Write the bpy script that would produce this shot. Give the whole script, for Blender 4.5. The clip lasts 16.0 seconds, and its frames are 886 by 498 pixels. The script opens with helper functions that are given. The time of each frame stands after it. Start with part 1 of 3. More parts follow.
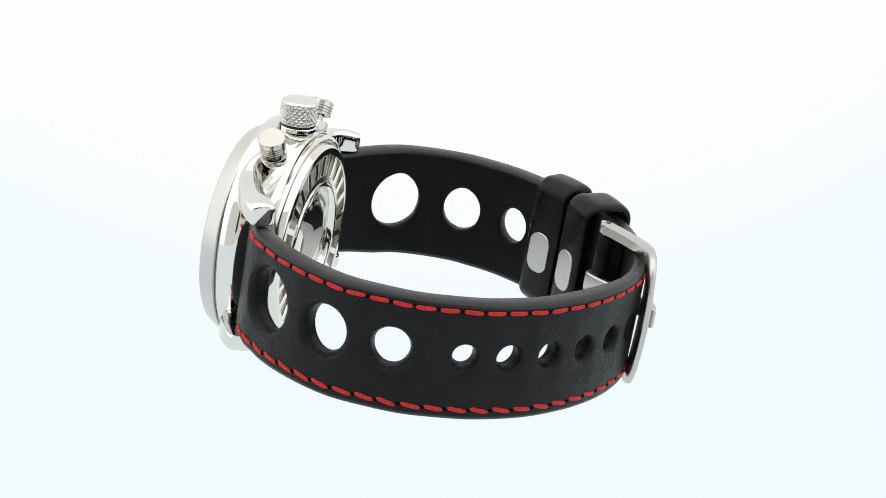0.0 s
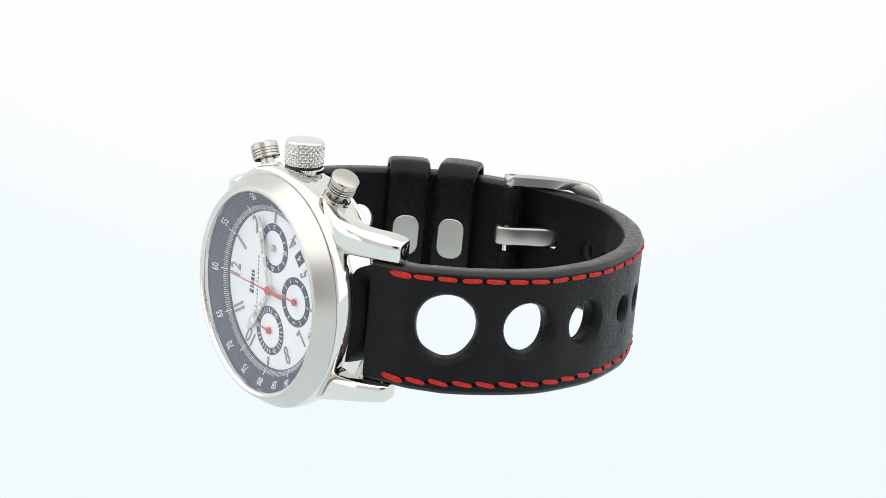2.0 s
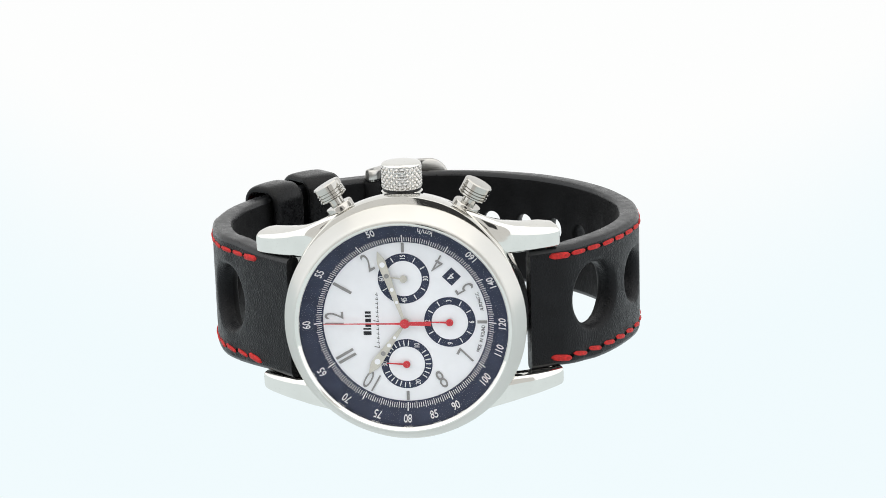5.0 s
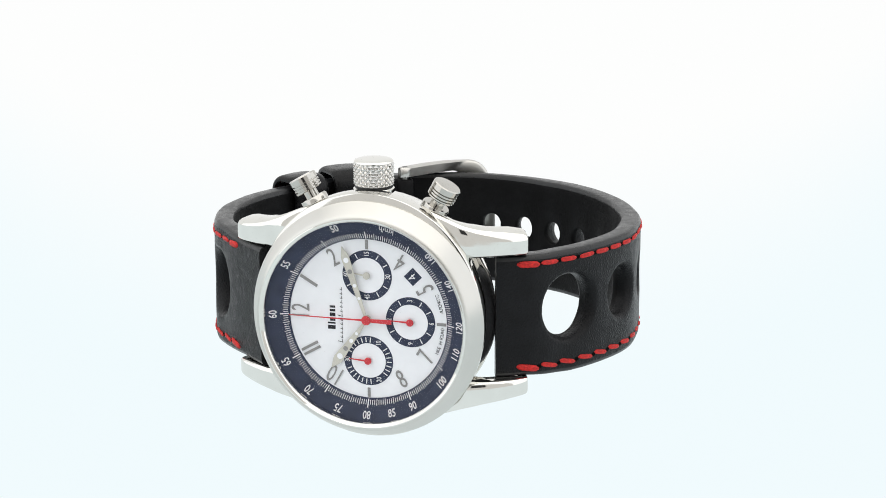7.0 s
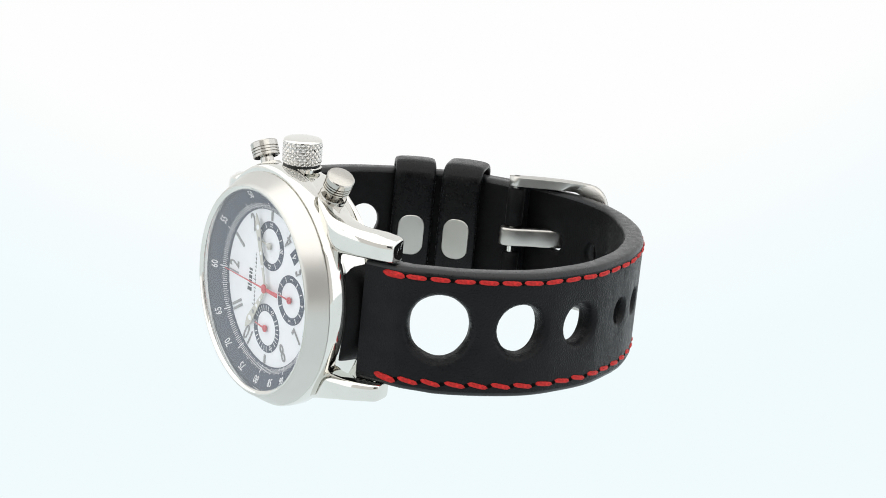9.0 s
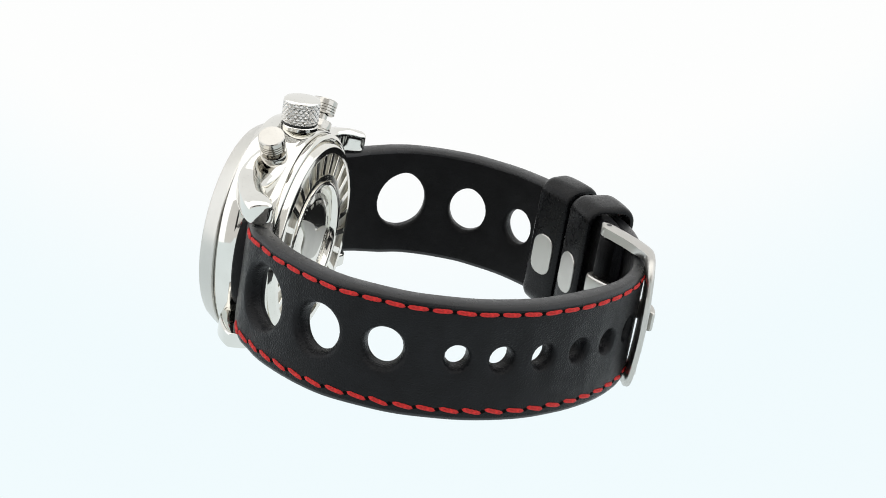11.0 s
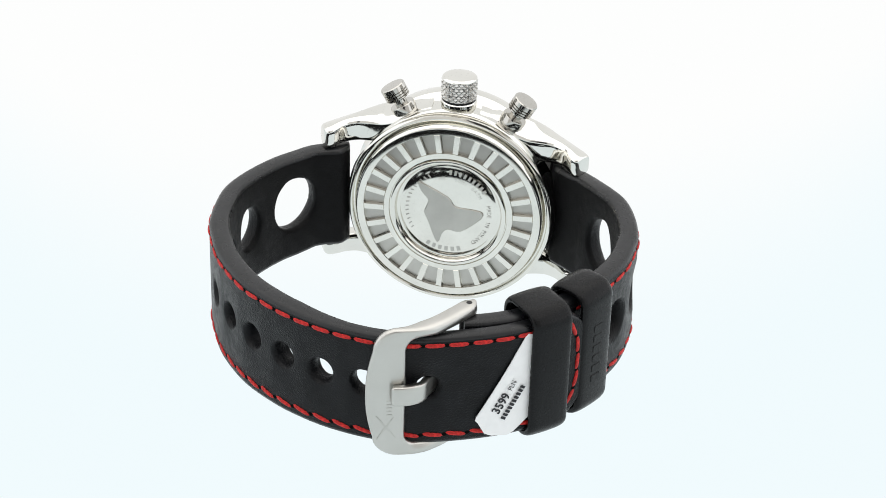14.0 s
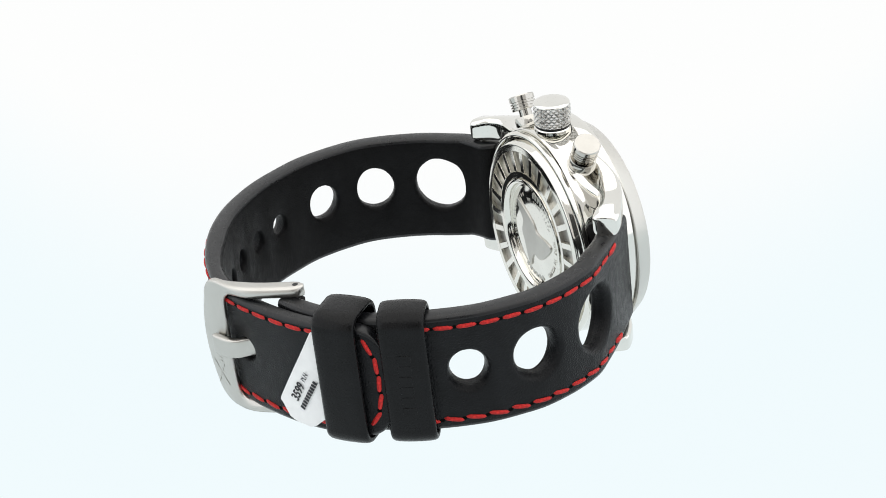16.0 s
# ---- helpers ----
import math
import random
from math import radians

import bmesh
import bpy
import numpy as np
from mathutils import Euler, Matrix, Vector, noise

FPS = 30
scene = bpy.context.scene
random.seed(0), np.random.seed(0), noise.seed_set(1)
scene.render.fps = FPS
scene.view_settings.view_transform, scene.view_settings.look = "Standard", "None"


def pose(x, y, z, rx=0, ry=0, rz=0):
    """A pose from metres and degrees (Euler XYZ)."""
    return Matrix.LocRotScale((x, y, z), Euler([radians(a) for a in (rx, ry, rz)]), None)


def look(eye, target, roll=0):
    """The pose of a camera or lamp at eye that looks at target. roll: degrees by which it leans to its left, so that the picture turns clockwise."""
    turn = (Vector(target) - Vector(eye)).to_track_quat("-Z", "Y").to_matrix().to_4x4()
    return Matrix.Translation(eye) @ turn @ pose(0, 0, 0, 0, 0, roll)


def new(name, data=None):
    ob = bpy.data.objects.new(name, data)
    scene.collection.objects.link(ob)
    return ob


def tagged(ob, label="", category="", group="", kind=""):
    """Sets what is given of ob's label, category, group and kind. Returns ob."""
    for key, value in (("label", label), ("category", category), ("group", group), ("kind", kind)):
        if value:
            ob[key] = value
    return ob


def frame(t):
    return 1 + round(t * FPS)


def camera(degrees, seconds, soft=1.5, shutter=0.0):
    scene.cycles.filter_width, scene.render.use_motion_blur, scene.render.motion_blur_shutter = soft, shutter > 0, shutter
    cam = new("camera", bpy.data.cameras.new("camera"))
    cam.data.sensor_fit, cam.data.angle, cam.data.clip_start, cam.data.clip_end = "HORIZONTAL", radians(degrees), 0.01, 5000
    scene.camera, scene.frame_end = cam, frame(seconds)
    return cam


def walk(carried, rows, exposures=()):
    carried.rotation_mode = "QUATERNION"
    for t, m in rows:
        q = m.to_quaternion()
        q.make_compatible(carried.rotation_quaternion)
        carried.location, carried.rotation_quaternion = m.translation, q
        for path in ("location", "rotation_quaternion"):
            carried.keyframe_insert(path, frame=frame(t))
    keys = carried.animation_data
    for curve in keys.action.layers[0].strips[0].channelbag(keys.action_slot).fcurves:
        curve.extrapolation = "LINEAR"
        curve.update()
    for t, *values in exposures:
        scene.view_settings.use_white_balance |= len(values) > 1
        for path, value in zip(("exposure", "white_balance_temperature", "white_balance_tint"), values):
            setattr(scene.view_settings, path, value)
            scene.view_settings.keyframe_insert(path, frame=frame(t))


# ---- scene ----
# A wristwatch lies on its side on a backlit acrylic floor inside a light tent and turns on a hidden
# turntable. The camera stands still. Watch space: millimetres, x to 3 o'clock, y to 12, z out of the dial.
cam = camera(23.31, 16.0, 0.9)
EYE = (0.0, -0.39, 0.1817)
PAN, TILT = radians(0.508), radians(22.174)
AIM = (EYE[0] + math.sin(PAN) * math.cos(TILT), EYE[1] + math.cos(PAN) * math.cos(TILT), EYE[2] - math.sin(TILT))
CAM_POSE = look(EYE, AIM, 0.344)
walk(cam, [(0.0, CAM_POSE), (16.0, CAM_POSE)])

# Turn of the turntable: seconds, degrees.
TURN = [(0, -83.83), (0.5, -70.72), (1, -56.63), (1.5, -43.46), (2, -30.24), (2.5, -18.96), (3, -8.42), (3.5, 0.0),
        (4, 7.79), (4.2, 10.32), (4.6, 14.95), (5.0, 17.9), (5.46, 19.05), (5.9, 18.0), (6.3, 15.31), (6.5, 13.23),
        (7, 6.66), (7.5, -0.67), (8, -9.93), (8.5, -19.98), (9, -32.18), (9.2, -37.32), (9.7, -50.6), (10.2, -64.1),
        (10.7, -77.6), (11.3, -93.71), (11.5, -98.97), (12, -112.93), (12.5, -126.14), (13, -140.31), (13.5, -153.49),
        (14, -167.58), (14.5, -180.69), (15, -194.67), (15.5, -207.68), (16, -221.46)]
REST = Matrix(((0.0129, -0.9434, -0.3314, -0.01448), (0.1547, 0.3294, -0.9314, -0.03324),
               (0.9879, -0.0393, 0.1502, 0.02287), (0, 0, 0, 1)))
Q0 = REST.to_quaternion()

# ---- world and light: the tent's diffusers give all the light ----
world = bpy.data.worlds.new("studio")
world.use_nodes = True
world.node_tree.nodes["Background"].inputs[0].default_value = (0.8, 0.82, 0.85, 1)
world.node_tree.nodes["Background"].inputs[1].default_value = 0.1
scene.world = world
scene.view_settings.exposure = 0.0
CEILING_LIGHT, SIDE_LIGHT, FRONT_LIGHT = 1.8, 1.45, 0.75


# ---- materials ----
def mat(name):
    m = bpy.data.materials.new(name)
    m.use_nodes = True
    nt = m.node_tree
    return m, nt, nt.nodes["Principled BSDF"]


def link(nt, a, b):
    nt.links.new(a, b)


def add_noise(nt, scale, detail=4.0, stretch=None):
    tc = nt.nodes.new("ShaderNodeTexCoord")
    n = nt.nodes.new("ShaderNodeTexNoise")
    n.inputs["Scale"].default_value = scale
    n.inputs["Detail"].default_value = detail
    if stretch:
        mp = nt.nodes.new("ShaderNodeMapping")
        mp.inputs["Scale"].default_value = stretch
        link(nt, tc.outputs["Object"], mp.inputs["Vector"])
        link(nt, mp.outputs["Vector"], n.inputs["Vector"])
    else:
        link(nt, tc.outputs["Object"], n.inputs["Vector"])
    return n


def ramp(nt, src, lo, hi, a=0.35, b=0.65):
    r = nt.nodes.new("ShaderNodeValToRGB")
    r.color_ramp.elements[0].position, r.color_ramp.elements[1].position = a, b
    r.color_ramp.elements[0].color = (*lo, 1) if len(lo) == 3 else lo
    r.color_ramp.elements[1].color = (*hi, 1) if len(hi) == 3 else hi
    link(nt, src, r.inputs["Fac"])
    return r.outputs["Color"]


def bump(nt, src, strength, dist, bsdf, prev=None):
    b = nt.nodes.new("ShaderNodeBump")
    b.inputs["Strength"].default_value = strength
    b.inputs["Distance"].default_value = dist
    link(nt, src, b.inputs["Height"])
    if prev:
        link(nt, prev.outputs["Normal"], b.inputs["Normal"])
    link(nt, b.outputs["Normal"], bsdf.inputs["Normal"])
    return b


def steel(name, lo, hi, rough):
    m, nt, p = mat(name)
    p.inputs["Metallic"].default_value = 1.0
    n = add_noise(nt, 180, 5)
    link(nt, ramp(nt, n.outputs["Fac"], lo, hi), p.inputs["Base Color"])
    r = add_noise(nt, 900, 3)
    link(nt, ramp(nt, r.outputs["Fac"], (rough * 0.94,) * 3, (rough * 1.07,) * 3), p.inputs["Roughness"])
    return m


def turned_steel(name, col, rough, aniso):
    """Steel brushed in circles about z: reflections smear across the grain."""
    m, nt, p = mat(name)
    p.inputs["Metallic"].default_value = 1.0
    n = add_noise(nt, 60, 3)
    link(nt, ramp(nt, n.outputs["Fac"], tuple(c * 0.97 for c in col), tuple(c * 1.03 for c in col)), p.inputs["Base Color"])
    p.inputs["Roughness"].default_value = rough
    p.inputs["Anisotropic"].default_value = aniso
    p.inputs["Anisotropic Rotation"].default_value = 0.25
    tan = nt.nodes.new("ShaderNodeTangent")
    tan.direction_type, tan.axis = "RADIAL", "Z"
    link(nt, tan.outputs["Tangent"], p.inputs["Tangent"])
    return m


def leather(name, base, rough, fold, sheen=0.17, grain=0.5):
    m, nt, p = mat(name)
    n = add_noise(nt, 260, 6)
    link(nt, ramp(nt, n.outputs["Fac"], tuple(c * 0.75 for c in base), tuple(c * 1.3 for c in base)), p.inputs["Base Color"])
    p.inputs["Specular IOR Level"].default_value = sheen
    p.inputs["Sheen Weight"].default_value = 0.05
    p.inputs["Sheen Roughness"].default_value = 0.35
    r = add_noise(nt, 700, 3)
    link(nt, ramp(nt, r.outputs["Fac"], (rough - 0.06,) * 3, (rough + 0.08,) * 3), p.inputs["Roughness"])
    tc = nt.nodes.new("ShaderNodeTexCoord")
    v = nt.nodes.new("ShaderNodeTexVoronoi")
    v.feature = "DISTANCE_TO_EDGE"
    v.inputs["Scale"].default_value = 1900
    link(nt, tc.outputs["Object"], v.inputs["Vector"])
    b1 = bump(nt, v.outputs["Distance"], grain, 0.00018, p)
    c = add_noise(nt, 1.0, 4, (420, 950, 950))
    b2 = bump(nt, c.outputs["Fac"], fold, 0.0003, p, b1)
    return m


def paint(name, col, rough=0.4, spec=0.4, vary=0.08, scale=600, fine=0.0):
    m, nt, p = mat(name)
    n = add_noise(nt, scale, 4)
    link(nt, ramp(nt, n.outputs["Fac"], tuple(c * (1 - vary) for c in col), tuple(min(1, c * (1 + vary)) for c in col)), p.inputs["Base Color"])
    p.inputs["Roughness"].default_value = rough
    p.inputs["Specular IOR Level"].default_value = spec
    if fine:
        f = add_noise(nt, 5000, 2)
        bump(nt, f.outputs["Fac"], fine, 0.00005, p)
    return m


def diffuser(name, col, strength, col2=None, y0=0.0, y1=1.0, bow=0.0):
    """A glowing sheet; with col2 a light falloff is painted into its tint from y0 to y1, along a line that bows by x
    squared.
    """
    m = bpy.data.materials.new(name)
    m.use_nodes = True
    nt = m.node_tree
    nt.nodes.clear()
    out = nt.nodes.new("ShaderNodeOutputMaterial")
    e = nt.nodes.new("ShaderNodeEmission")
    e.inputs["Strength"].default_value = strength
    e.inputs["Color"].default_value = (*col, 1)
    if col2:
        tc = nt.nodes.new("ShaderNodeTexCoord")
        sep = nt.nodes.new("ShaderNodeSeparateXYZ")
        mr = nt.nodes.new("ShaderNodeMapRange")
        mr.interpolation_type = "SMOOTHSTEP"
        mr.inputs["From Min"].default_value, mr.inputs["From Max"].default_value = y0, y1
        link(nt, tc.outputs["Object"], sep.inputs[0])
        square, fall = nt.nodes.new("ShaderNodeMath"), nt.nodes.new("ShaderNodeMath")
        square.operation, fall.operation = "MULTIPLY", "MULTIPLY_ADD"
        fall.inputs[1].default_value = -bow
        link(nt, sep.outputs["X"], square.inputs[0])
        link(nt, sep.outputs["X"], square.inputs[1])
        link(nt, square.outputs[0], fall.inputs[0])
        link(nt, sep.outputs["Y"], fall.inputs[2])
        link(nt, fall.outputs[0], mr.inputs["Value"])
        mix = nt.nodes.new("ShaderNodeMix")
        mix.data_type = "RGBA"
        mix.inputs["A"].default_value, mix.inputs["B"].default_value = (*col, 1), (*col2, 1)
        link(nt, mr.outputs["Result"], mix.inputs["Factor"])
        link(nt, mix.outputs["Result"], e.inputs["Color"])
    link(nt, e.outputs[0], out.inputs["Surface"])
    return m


def glass_mat():
    m = bpy.data.materials.new("sapphire_crystal")
    m.use_nodes = True
    nt = m.node_tree
    nt.nodes.clear()
    out = nt.nodes.new("ShaderNodeOutputMaterial")
    mix, tr, gl = (nt.nodes.new("ShaderNode" + k) for k in ("MixShader", "BsdfTransparent", "BsdfGlossy"))
    lw = nt.nodes.new("ShaderNodeLayerWeight")
    lw.inputs["Blend"].default_value = 0.5
    pw, fr = nt.nodes.new("ShaderNodeMath"), nt.nodes.new("ShaderNodeMath")
    pw.operation, pw.inputs[1].default_value = "POWER", 2.8
    fr.operation, fr.inputs[1].default_value, fr.inputs[2].default_value = "MULTIPLY_ADD", 1.45, 0.006
    fr.use_clamp = True
    link(nt, lw.outputs["Facing"], pw.inputs[0])
    link(nt, pw.outputs[0], fr.inputs[0])
    tr.inputs["Color"].default_value = (0.99, 0.99, 1.0, 1)
    gl.inputs["Roughness"].default_value = 0.02
    link(nt, fr.outputs[0], mix.inputs[0])
    link(nt, tr.outputs[0], mix.inputs[1])
    link(nt, gl.outputs[0], mix.inputs[2])
    link(nt, mix.outputs[0], out.inputs["Surface"])
    return m


POLISHED = steel("polished_steel", (0.73, 0.72, 0.68), (0.77, 0.76, 0.72), 0.06)
# Darker copy of the polished steel: dark reflections are put into its colour.
PUSHER_STEEL = steel("pusher_steel", (0.50, 0.485, 0.45), (0.55, 0.535, 0.50), 0.12)
BACK_STEEL = steel("caseback_steel", (0.74, 0.725, 0.675), (0.79, 0.775, 0.725), 0.09)
BRUSHED = turned_steel("brushed_steel", (0.64, 0.63, 0.595), 0.35, 0.8)
BUCKLE_STEEL = steel("satin_steel", (0.53, 0.52, 0.49), (0.56, 0.55, 0.52), 0.33)
MATTE_STEEL = steel("blasted_steel", (0.48, 0.47, 0.44), (0.54, 0.53, 0.495), 0.40)
KNURL_STEEL = steel("knurled_steel", (0.52, 0.51, 0.49), (0.60, 0.59, 0.57), 0.2)
LEATHER = leather("black_leather", (0.0038, 0.0041, 0.0050), 0.36, 0.15, 0.175, 0.8)
LINING = leather("black_lining", (0.0032, 0.0032, 0.0036), 0.5, 0.10, 0.12)
RUBBED = leather("black_loop_leather", (0.0028, 0.0029, 0.0034), 0.27, 0.08, 0.19, 0.18)
EDGE = leather("black_edge_paint", (0.0045, 0.0049, 0.0060), 0.31, 0.05, 0.42, 0.08)
THREAD = paint("red_thread", (0.44, 0.014, 0.012), 0.6, 0.3, 0.35, 2500, 0.5)
# Flat black for the crown gap, pin holes and dark front panel.
GAP_BLACK = paint("gap_black", (0.006, 0.006, 0.006), 0.35)
AWL = paint("awl_shadow", (0.0025, 0.0025, 0.0025), 0.9, 0.05)
DIAL_WHITE = paint("silver_white_dial", (0.89, 0.90, 0.915), 0.45, 0.35, 0.02, 300)
NAVY = paint("navy_dial_ring", (0.036, 0.044, 0.076), 0.5, 0.25, 0.12, 500)
PRINT_WHITE = paint("white_print", (0.80, 0.80, 0.80), 0.5, 0.3, 0.03)
PRINT_BLACK = paint("black_print", (0.02, 0.02, 0.024), 0.5, 0.3)
PRINT_GREY = paint("grey_marker", (0.27, 0.265, 0.255), 0.35, 0.5)
RED = paint("red_hand_lacquer", (0.60, 0.035, 0.045), 0.35, 0.5)
HAND_STEEL = paint("pale_hand_metal", (0.57, 0.55, 0.48), 0.3, 0.6)
CARD = paint("white_card", (0.82, 0.82, 0.82), 0.55, 0.3, 0.02)
CRYSTAL = glass_mat()
# Falloff of light painted into the floor: white at the back, bluer elsewhere.
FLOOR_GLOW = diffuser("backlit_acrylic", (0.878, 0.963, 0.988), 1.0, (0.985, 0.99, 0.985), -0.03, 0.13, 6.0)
WALL_GLOW = diffuser("backlit_fabric", (0.985, 0.99, 0.985), 1.0)
SIDE_GLOW = diffuser("side_fabric", (0.97, 0.985, 1.0), SIDE_LIGHT)
TOP_GLOW = diffuser("top_fabric", (1.0, 0.99, 0.97), CEILING_LIGHT)
FRONT_GLOW = diffuser("front_fabric", (1.0, 0.985, 0.96), FRONT_LIGHT)

# ---- mesh helpers (millimetres in, metres out) ----
MM = 0.001


def finish(name, bm, material, parent=None, label="", smooth=40.0):
    bmesh.ops.recalc_face_normals(bm, faces=bm.faces)
    for v in bm.verts:
        v.co *= MM
    limit = radians(smooth)
    for f in bm.faces:
        f.smooth = smooth > 0
    for e in bm.edges:
        if len(e.link_faces) == 2 and e.calc_face_angle(0) > limit:
            e.smooth = False
    me = bpy.data.meshes.new(name)
    bm.to_mesh(me)
    bm.free()
    me.materials.append(material)
    return place(name, me, parent, label)


def place(name, me, parent=None, label=""):
    ob = new(name, me)
    if parent:
        ob.parent = parent
    if label:
        tagged(ob, label)
    return ob


def part(name, bm, material, parent, label="", smooth=40.0):
    return finish(name, bm, material, parent, label, smooth)


def lathe(profile, n=96, closed=False, m=Matrix(), bm=None, wobble=None):
    """Turns (r, z) points about z, then applies m."""
    bm = bm or bmesh.new()
    rows = []
    for j, (r, z) in enumerate(profile):
        if r < 1e-6:
            rows.append([bm.verts.new(m @ Vector((0, 0, z)))] * n)
        else:
            rows.append([bm.verts.new(m @ Vector((
                (r + (wobble(i, j) if wobble else 0)) * math.cos(math.tau * i / n),
                (r + (wobble(i, j) if wobble else 0)) * math.sin(math.tau * i / n), z))) for i in range(n)])
    pairs = list(zip(rows[:-1], rows[1:])) + ([(rows[-1], rows[0])] if closed else [])
    for a, b in pairs:
        for i in range(n):
            k = (i + 1) % n
            vs = []
            for v in (a[i], a[k], b[k], b[i]):
                if v not in vs:
                    vs.append(v)
            if len(vs) > 2:
                bm.faces.new(vs)
    return bm


def prism(pts, z0, z1, m=Matrix(), bm=None, bevel=0.0):
    """A flat plate from z0 to z1 with the outline pts."""
    bm = bm or bmesh.new()
    lo = [bm.verts.new(m @ Vector((x, y, z0))) for x, y in pts]
    if bevel:
        cx, cy = sum(p[0] for p in pts) / len(pts), sum(p[1] for p in pts) / len(pts)
        mid = [bm.verts.new(m @ Vector((x, y, z1 - bevel))) for x, y in pts]
        hi = [bm.verts.new(m @ Vector((x + (cx - x) / max(0.2, math.hypot(cx - x, cy - y)) * bevel,
                                       y + (cy - y) / max(0.2, math.hypot(cx - x, cy - y)) * bevel, z1))) for x, y in pts]
        layers = [lo, mid, hi]
    else:
        hi = [bm.verts.new(m @ Vector((x, y, z1))) for x, y in pts]
        layers = [lo, hi]
    for a, b in zip(layers[:-1], layers[1:]):
        for i in range(len(pts)):
            k = (i + 1) % len(pts)
            bm.faces.new((a[i], a[k], b[k], b[i]))
    bm.faces.new(hi)
    bm.faces.new(lo[::-1])
    return bm


def loft(sections, bm=None, cap=True):
    """Skins closed loops of equal length."""
    bm = bm or bmesh.new()
    rows = [[bm.verts.new(p) for p in s] for s in sections]
    n = len(rows[0])
    for a, b in zip(rows[:-1], rows[1:]):
        for i in range(n):
            k = (i + 1) % n
            bm.faces.new((a[i], a[k], b[k], b[i]))
    if cap:
        bm.faces.new(rows[0][::-1])
        bm.faces.new(rows[-1])
    return bm


def rounded_rect(w, h, r, n=5):
    """Outline of a w by h rectangle with corner radius r, about the origin."""
    pts = []
    for cx, cy, a0 in ((w / 2 - r, h / 2 - r, 0), (-w / 2 + r, h / 2 - r, 90), (-w / 2 + r, -h / 2 + r, 180), (w / 2 - r, -h / 2 + r, 270)):
        for i in range(n + 1):
            a = radians(a0 + 90 * i / n)
            pts.append((cx + r * math.cos(a), cy + r * math.sin(a)))
    return pts


def lettering(name, text, size, m, material, parent, squeeze=1.0, depth=0.03, bold=0.0, label=""):
    """Raised lettering with Blender's own font, size in mm of the capitals, centred on m (in mm)."""
    cu = bpy.data.curves.new("text", "FONT")
    cu.body, cu.size, cu.align_x, cu.align_y = text, size / 0.7, "CENTER", "CENTER"
    cu.extrude, cu.offset, cu.resolution_u = depth, bold, 3
    tmp = new("text", cu)
    dg = bpy.context.evaluated_depsgraph_get()
    me = bpy.data.meshes.new_from_object(tmp.evaluated_get(dg))
    bpy.data.objects.remove(tmp)
    bpy.data.curves.remove(cu)
    full = Matrix.Scale(MM, 4) @ m @ Matrix.Diagonal((squeeze, 1, 1, 1))
    me.transform(full)
    me.materials.clear()
    me.materials.append(material)
    me.name = name
    return place(name, me, parent, label)


def on_dial(angle, r, z):
    """Pose on the dial at a clock angle in degrees, tops outward."""
    a = radians(angle)
    return pose(r * math.sin(a), r * math.cos(a), z, 0, 0, -angle)


# ---- the stage ----
FLOOR = -1.75

def stage():
    def sheet(name, pts, width, material, label):
        bm = bmesh.new()
        rows = [[bm.verts.new((s * width / 2 * 1000, y * 1000, z * 1000 + FLOOR)) for s in (-1, 1)] for y, z in pts]
        for a, b in zip(rows[:-1], rows[1:]):
            bm.faces.new((a[0], a[1], b[1], b[0]))
        tagged(finish(name, bm, material), label, name.split("_")[0], kind="structure")

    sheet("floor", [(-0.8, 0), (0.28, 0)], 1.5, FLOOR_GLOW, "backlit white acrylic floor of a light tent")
    sweep = [(0.28 + 0.25 * math.sin(radians(a)), 0.25 - 0.25 * math.cos(radians(a))) for a in range(0, 91, 6)] + [(0.53, 0.8)]
    sheet("backdrop", sweep, 1.5, WALL_GLOW, "seamless white backlit backdrop curving up from the floor")
    sheet("ceiling", [(-0.8, 0.8), (0.53, 0.8)], 1.5, TOP_GLOW, "white fabric ceiling of the light tent")
    sheet("wall_front", [(-0.8, 0), (-0.8, 0.8)], 1.5, FRONT_GLOW, "dim white fabric front of the light tent")
    # Unseen dark panel, added to put dark reflections into the steel.
    bm = bmesh.new()
    bm.faces.new([bm.verts.new(p) for p in ((-140, -792, 120), (140, -792, 120), (140, -792, 560), (-140, -792, 560))])
    tagged(finish("trim_dark_panel", bm, GAP_BLACK), "unseen dark panel standing for the tent's front opening in reflections", "opening", kind="structure")
    for i, x in enumerate((-750, 750)):
        bm = bmesh.new()
        bm.faces.new([bm.verts.new(p) for p in ((x, -800, FLOOR), (x, 530, FLOOR), (x, 530, 800 + FLOOR), (x, -800, 800 + FLOOR))])
        tagged(finish(("wall_west", "wall_east")[i], bm, SIDE_GLOW), "white backlit fabric side of the light tent", "wall", kind="structure")


stage()
watch = tagged(new("wristwatch"), "steel chronograph wristwatch, white dial, black perforated strap with red stitching",
               "wristwatch")
watch.empty_display_size = 0.01


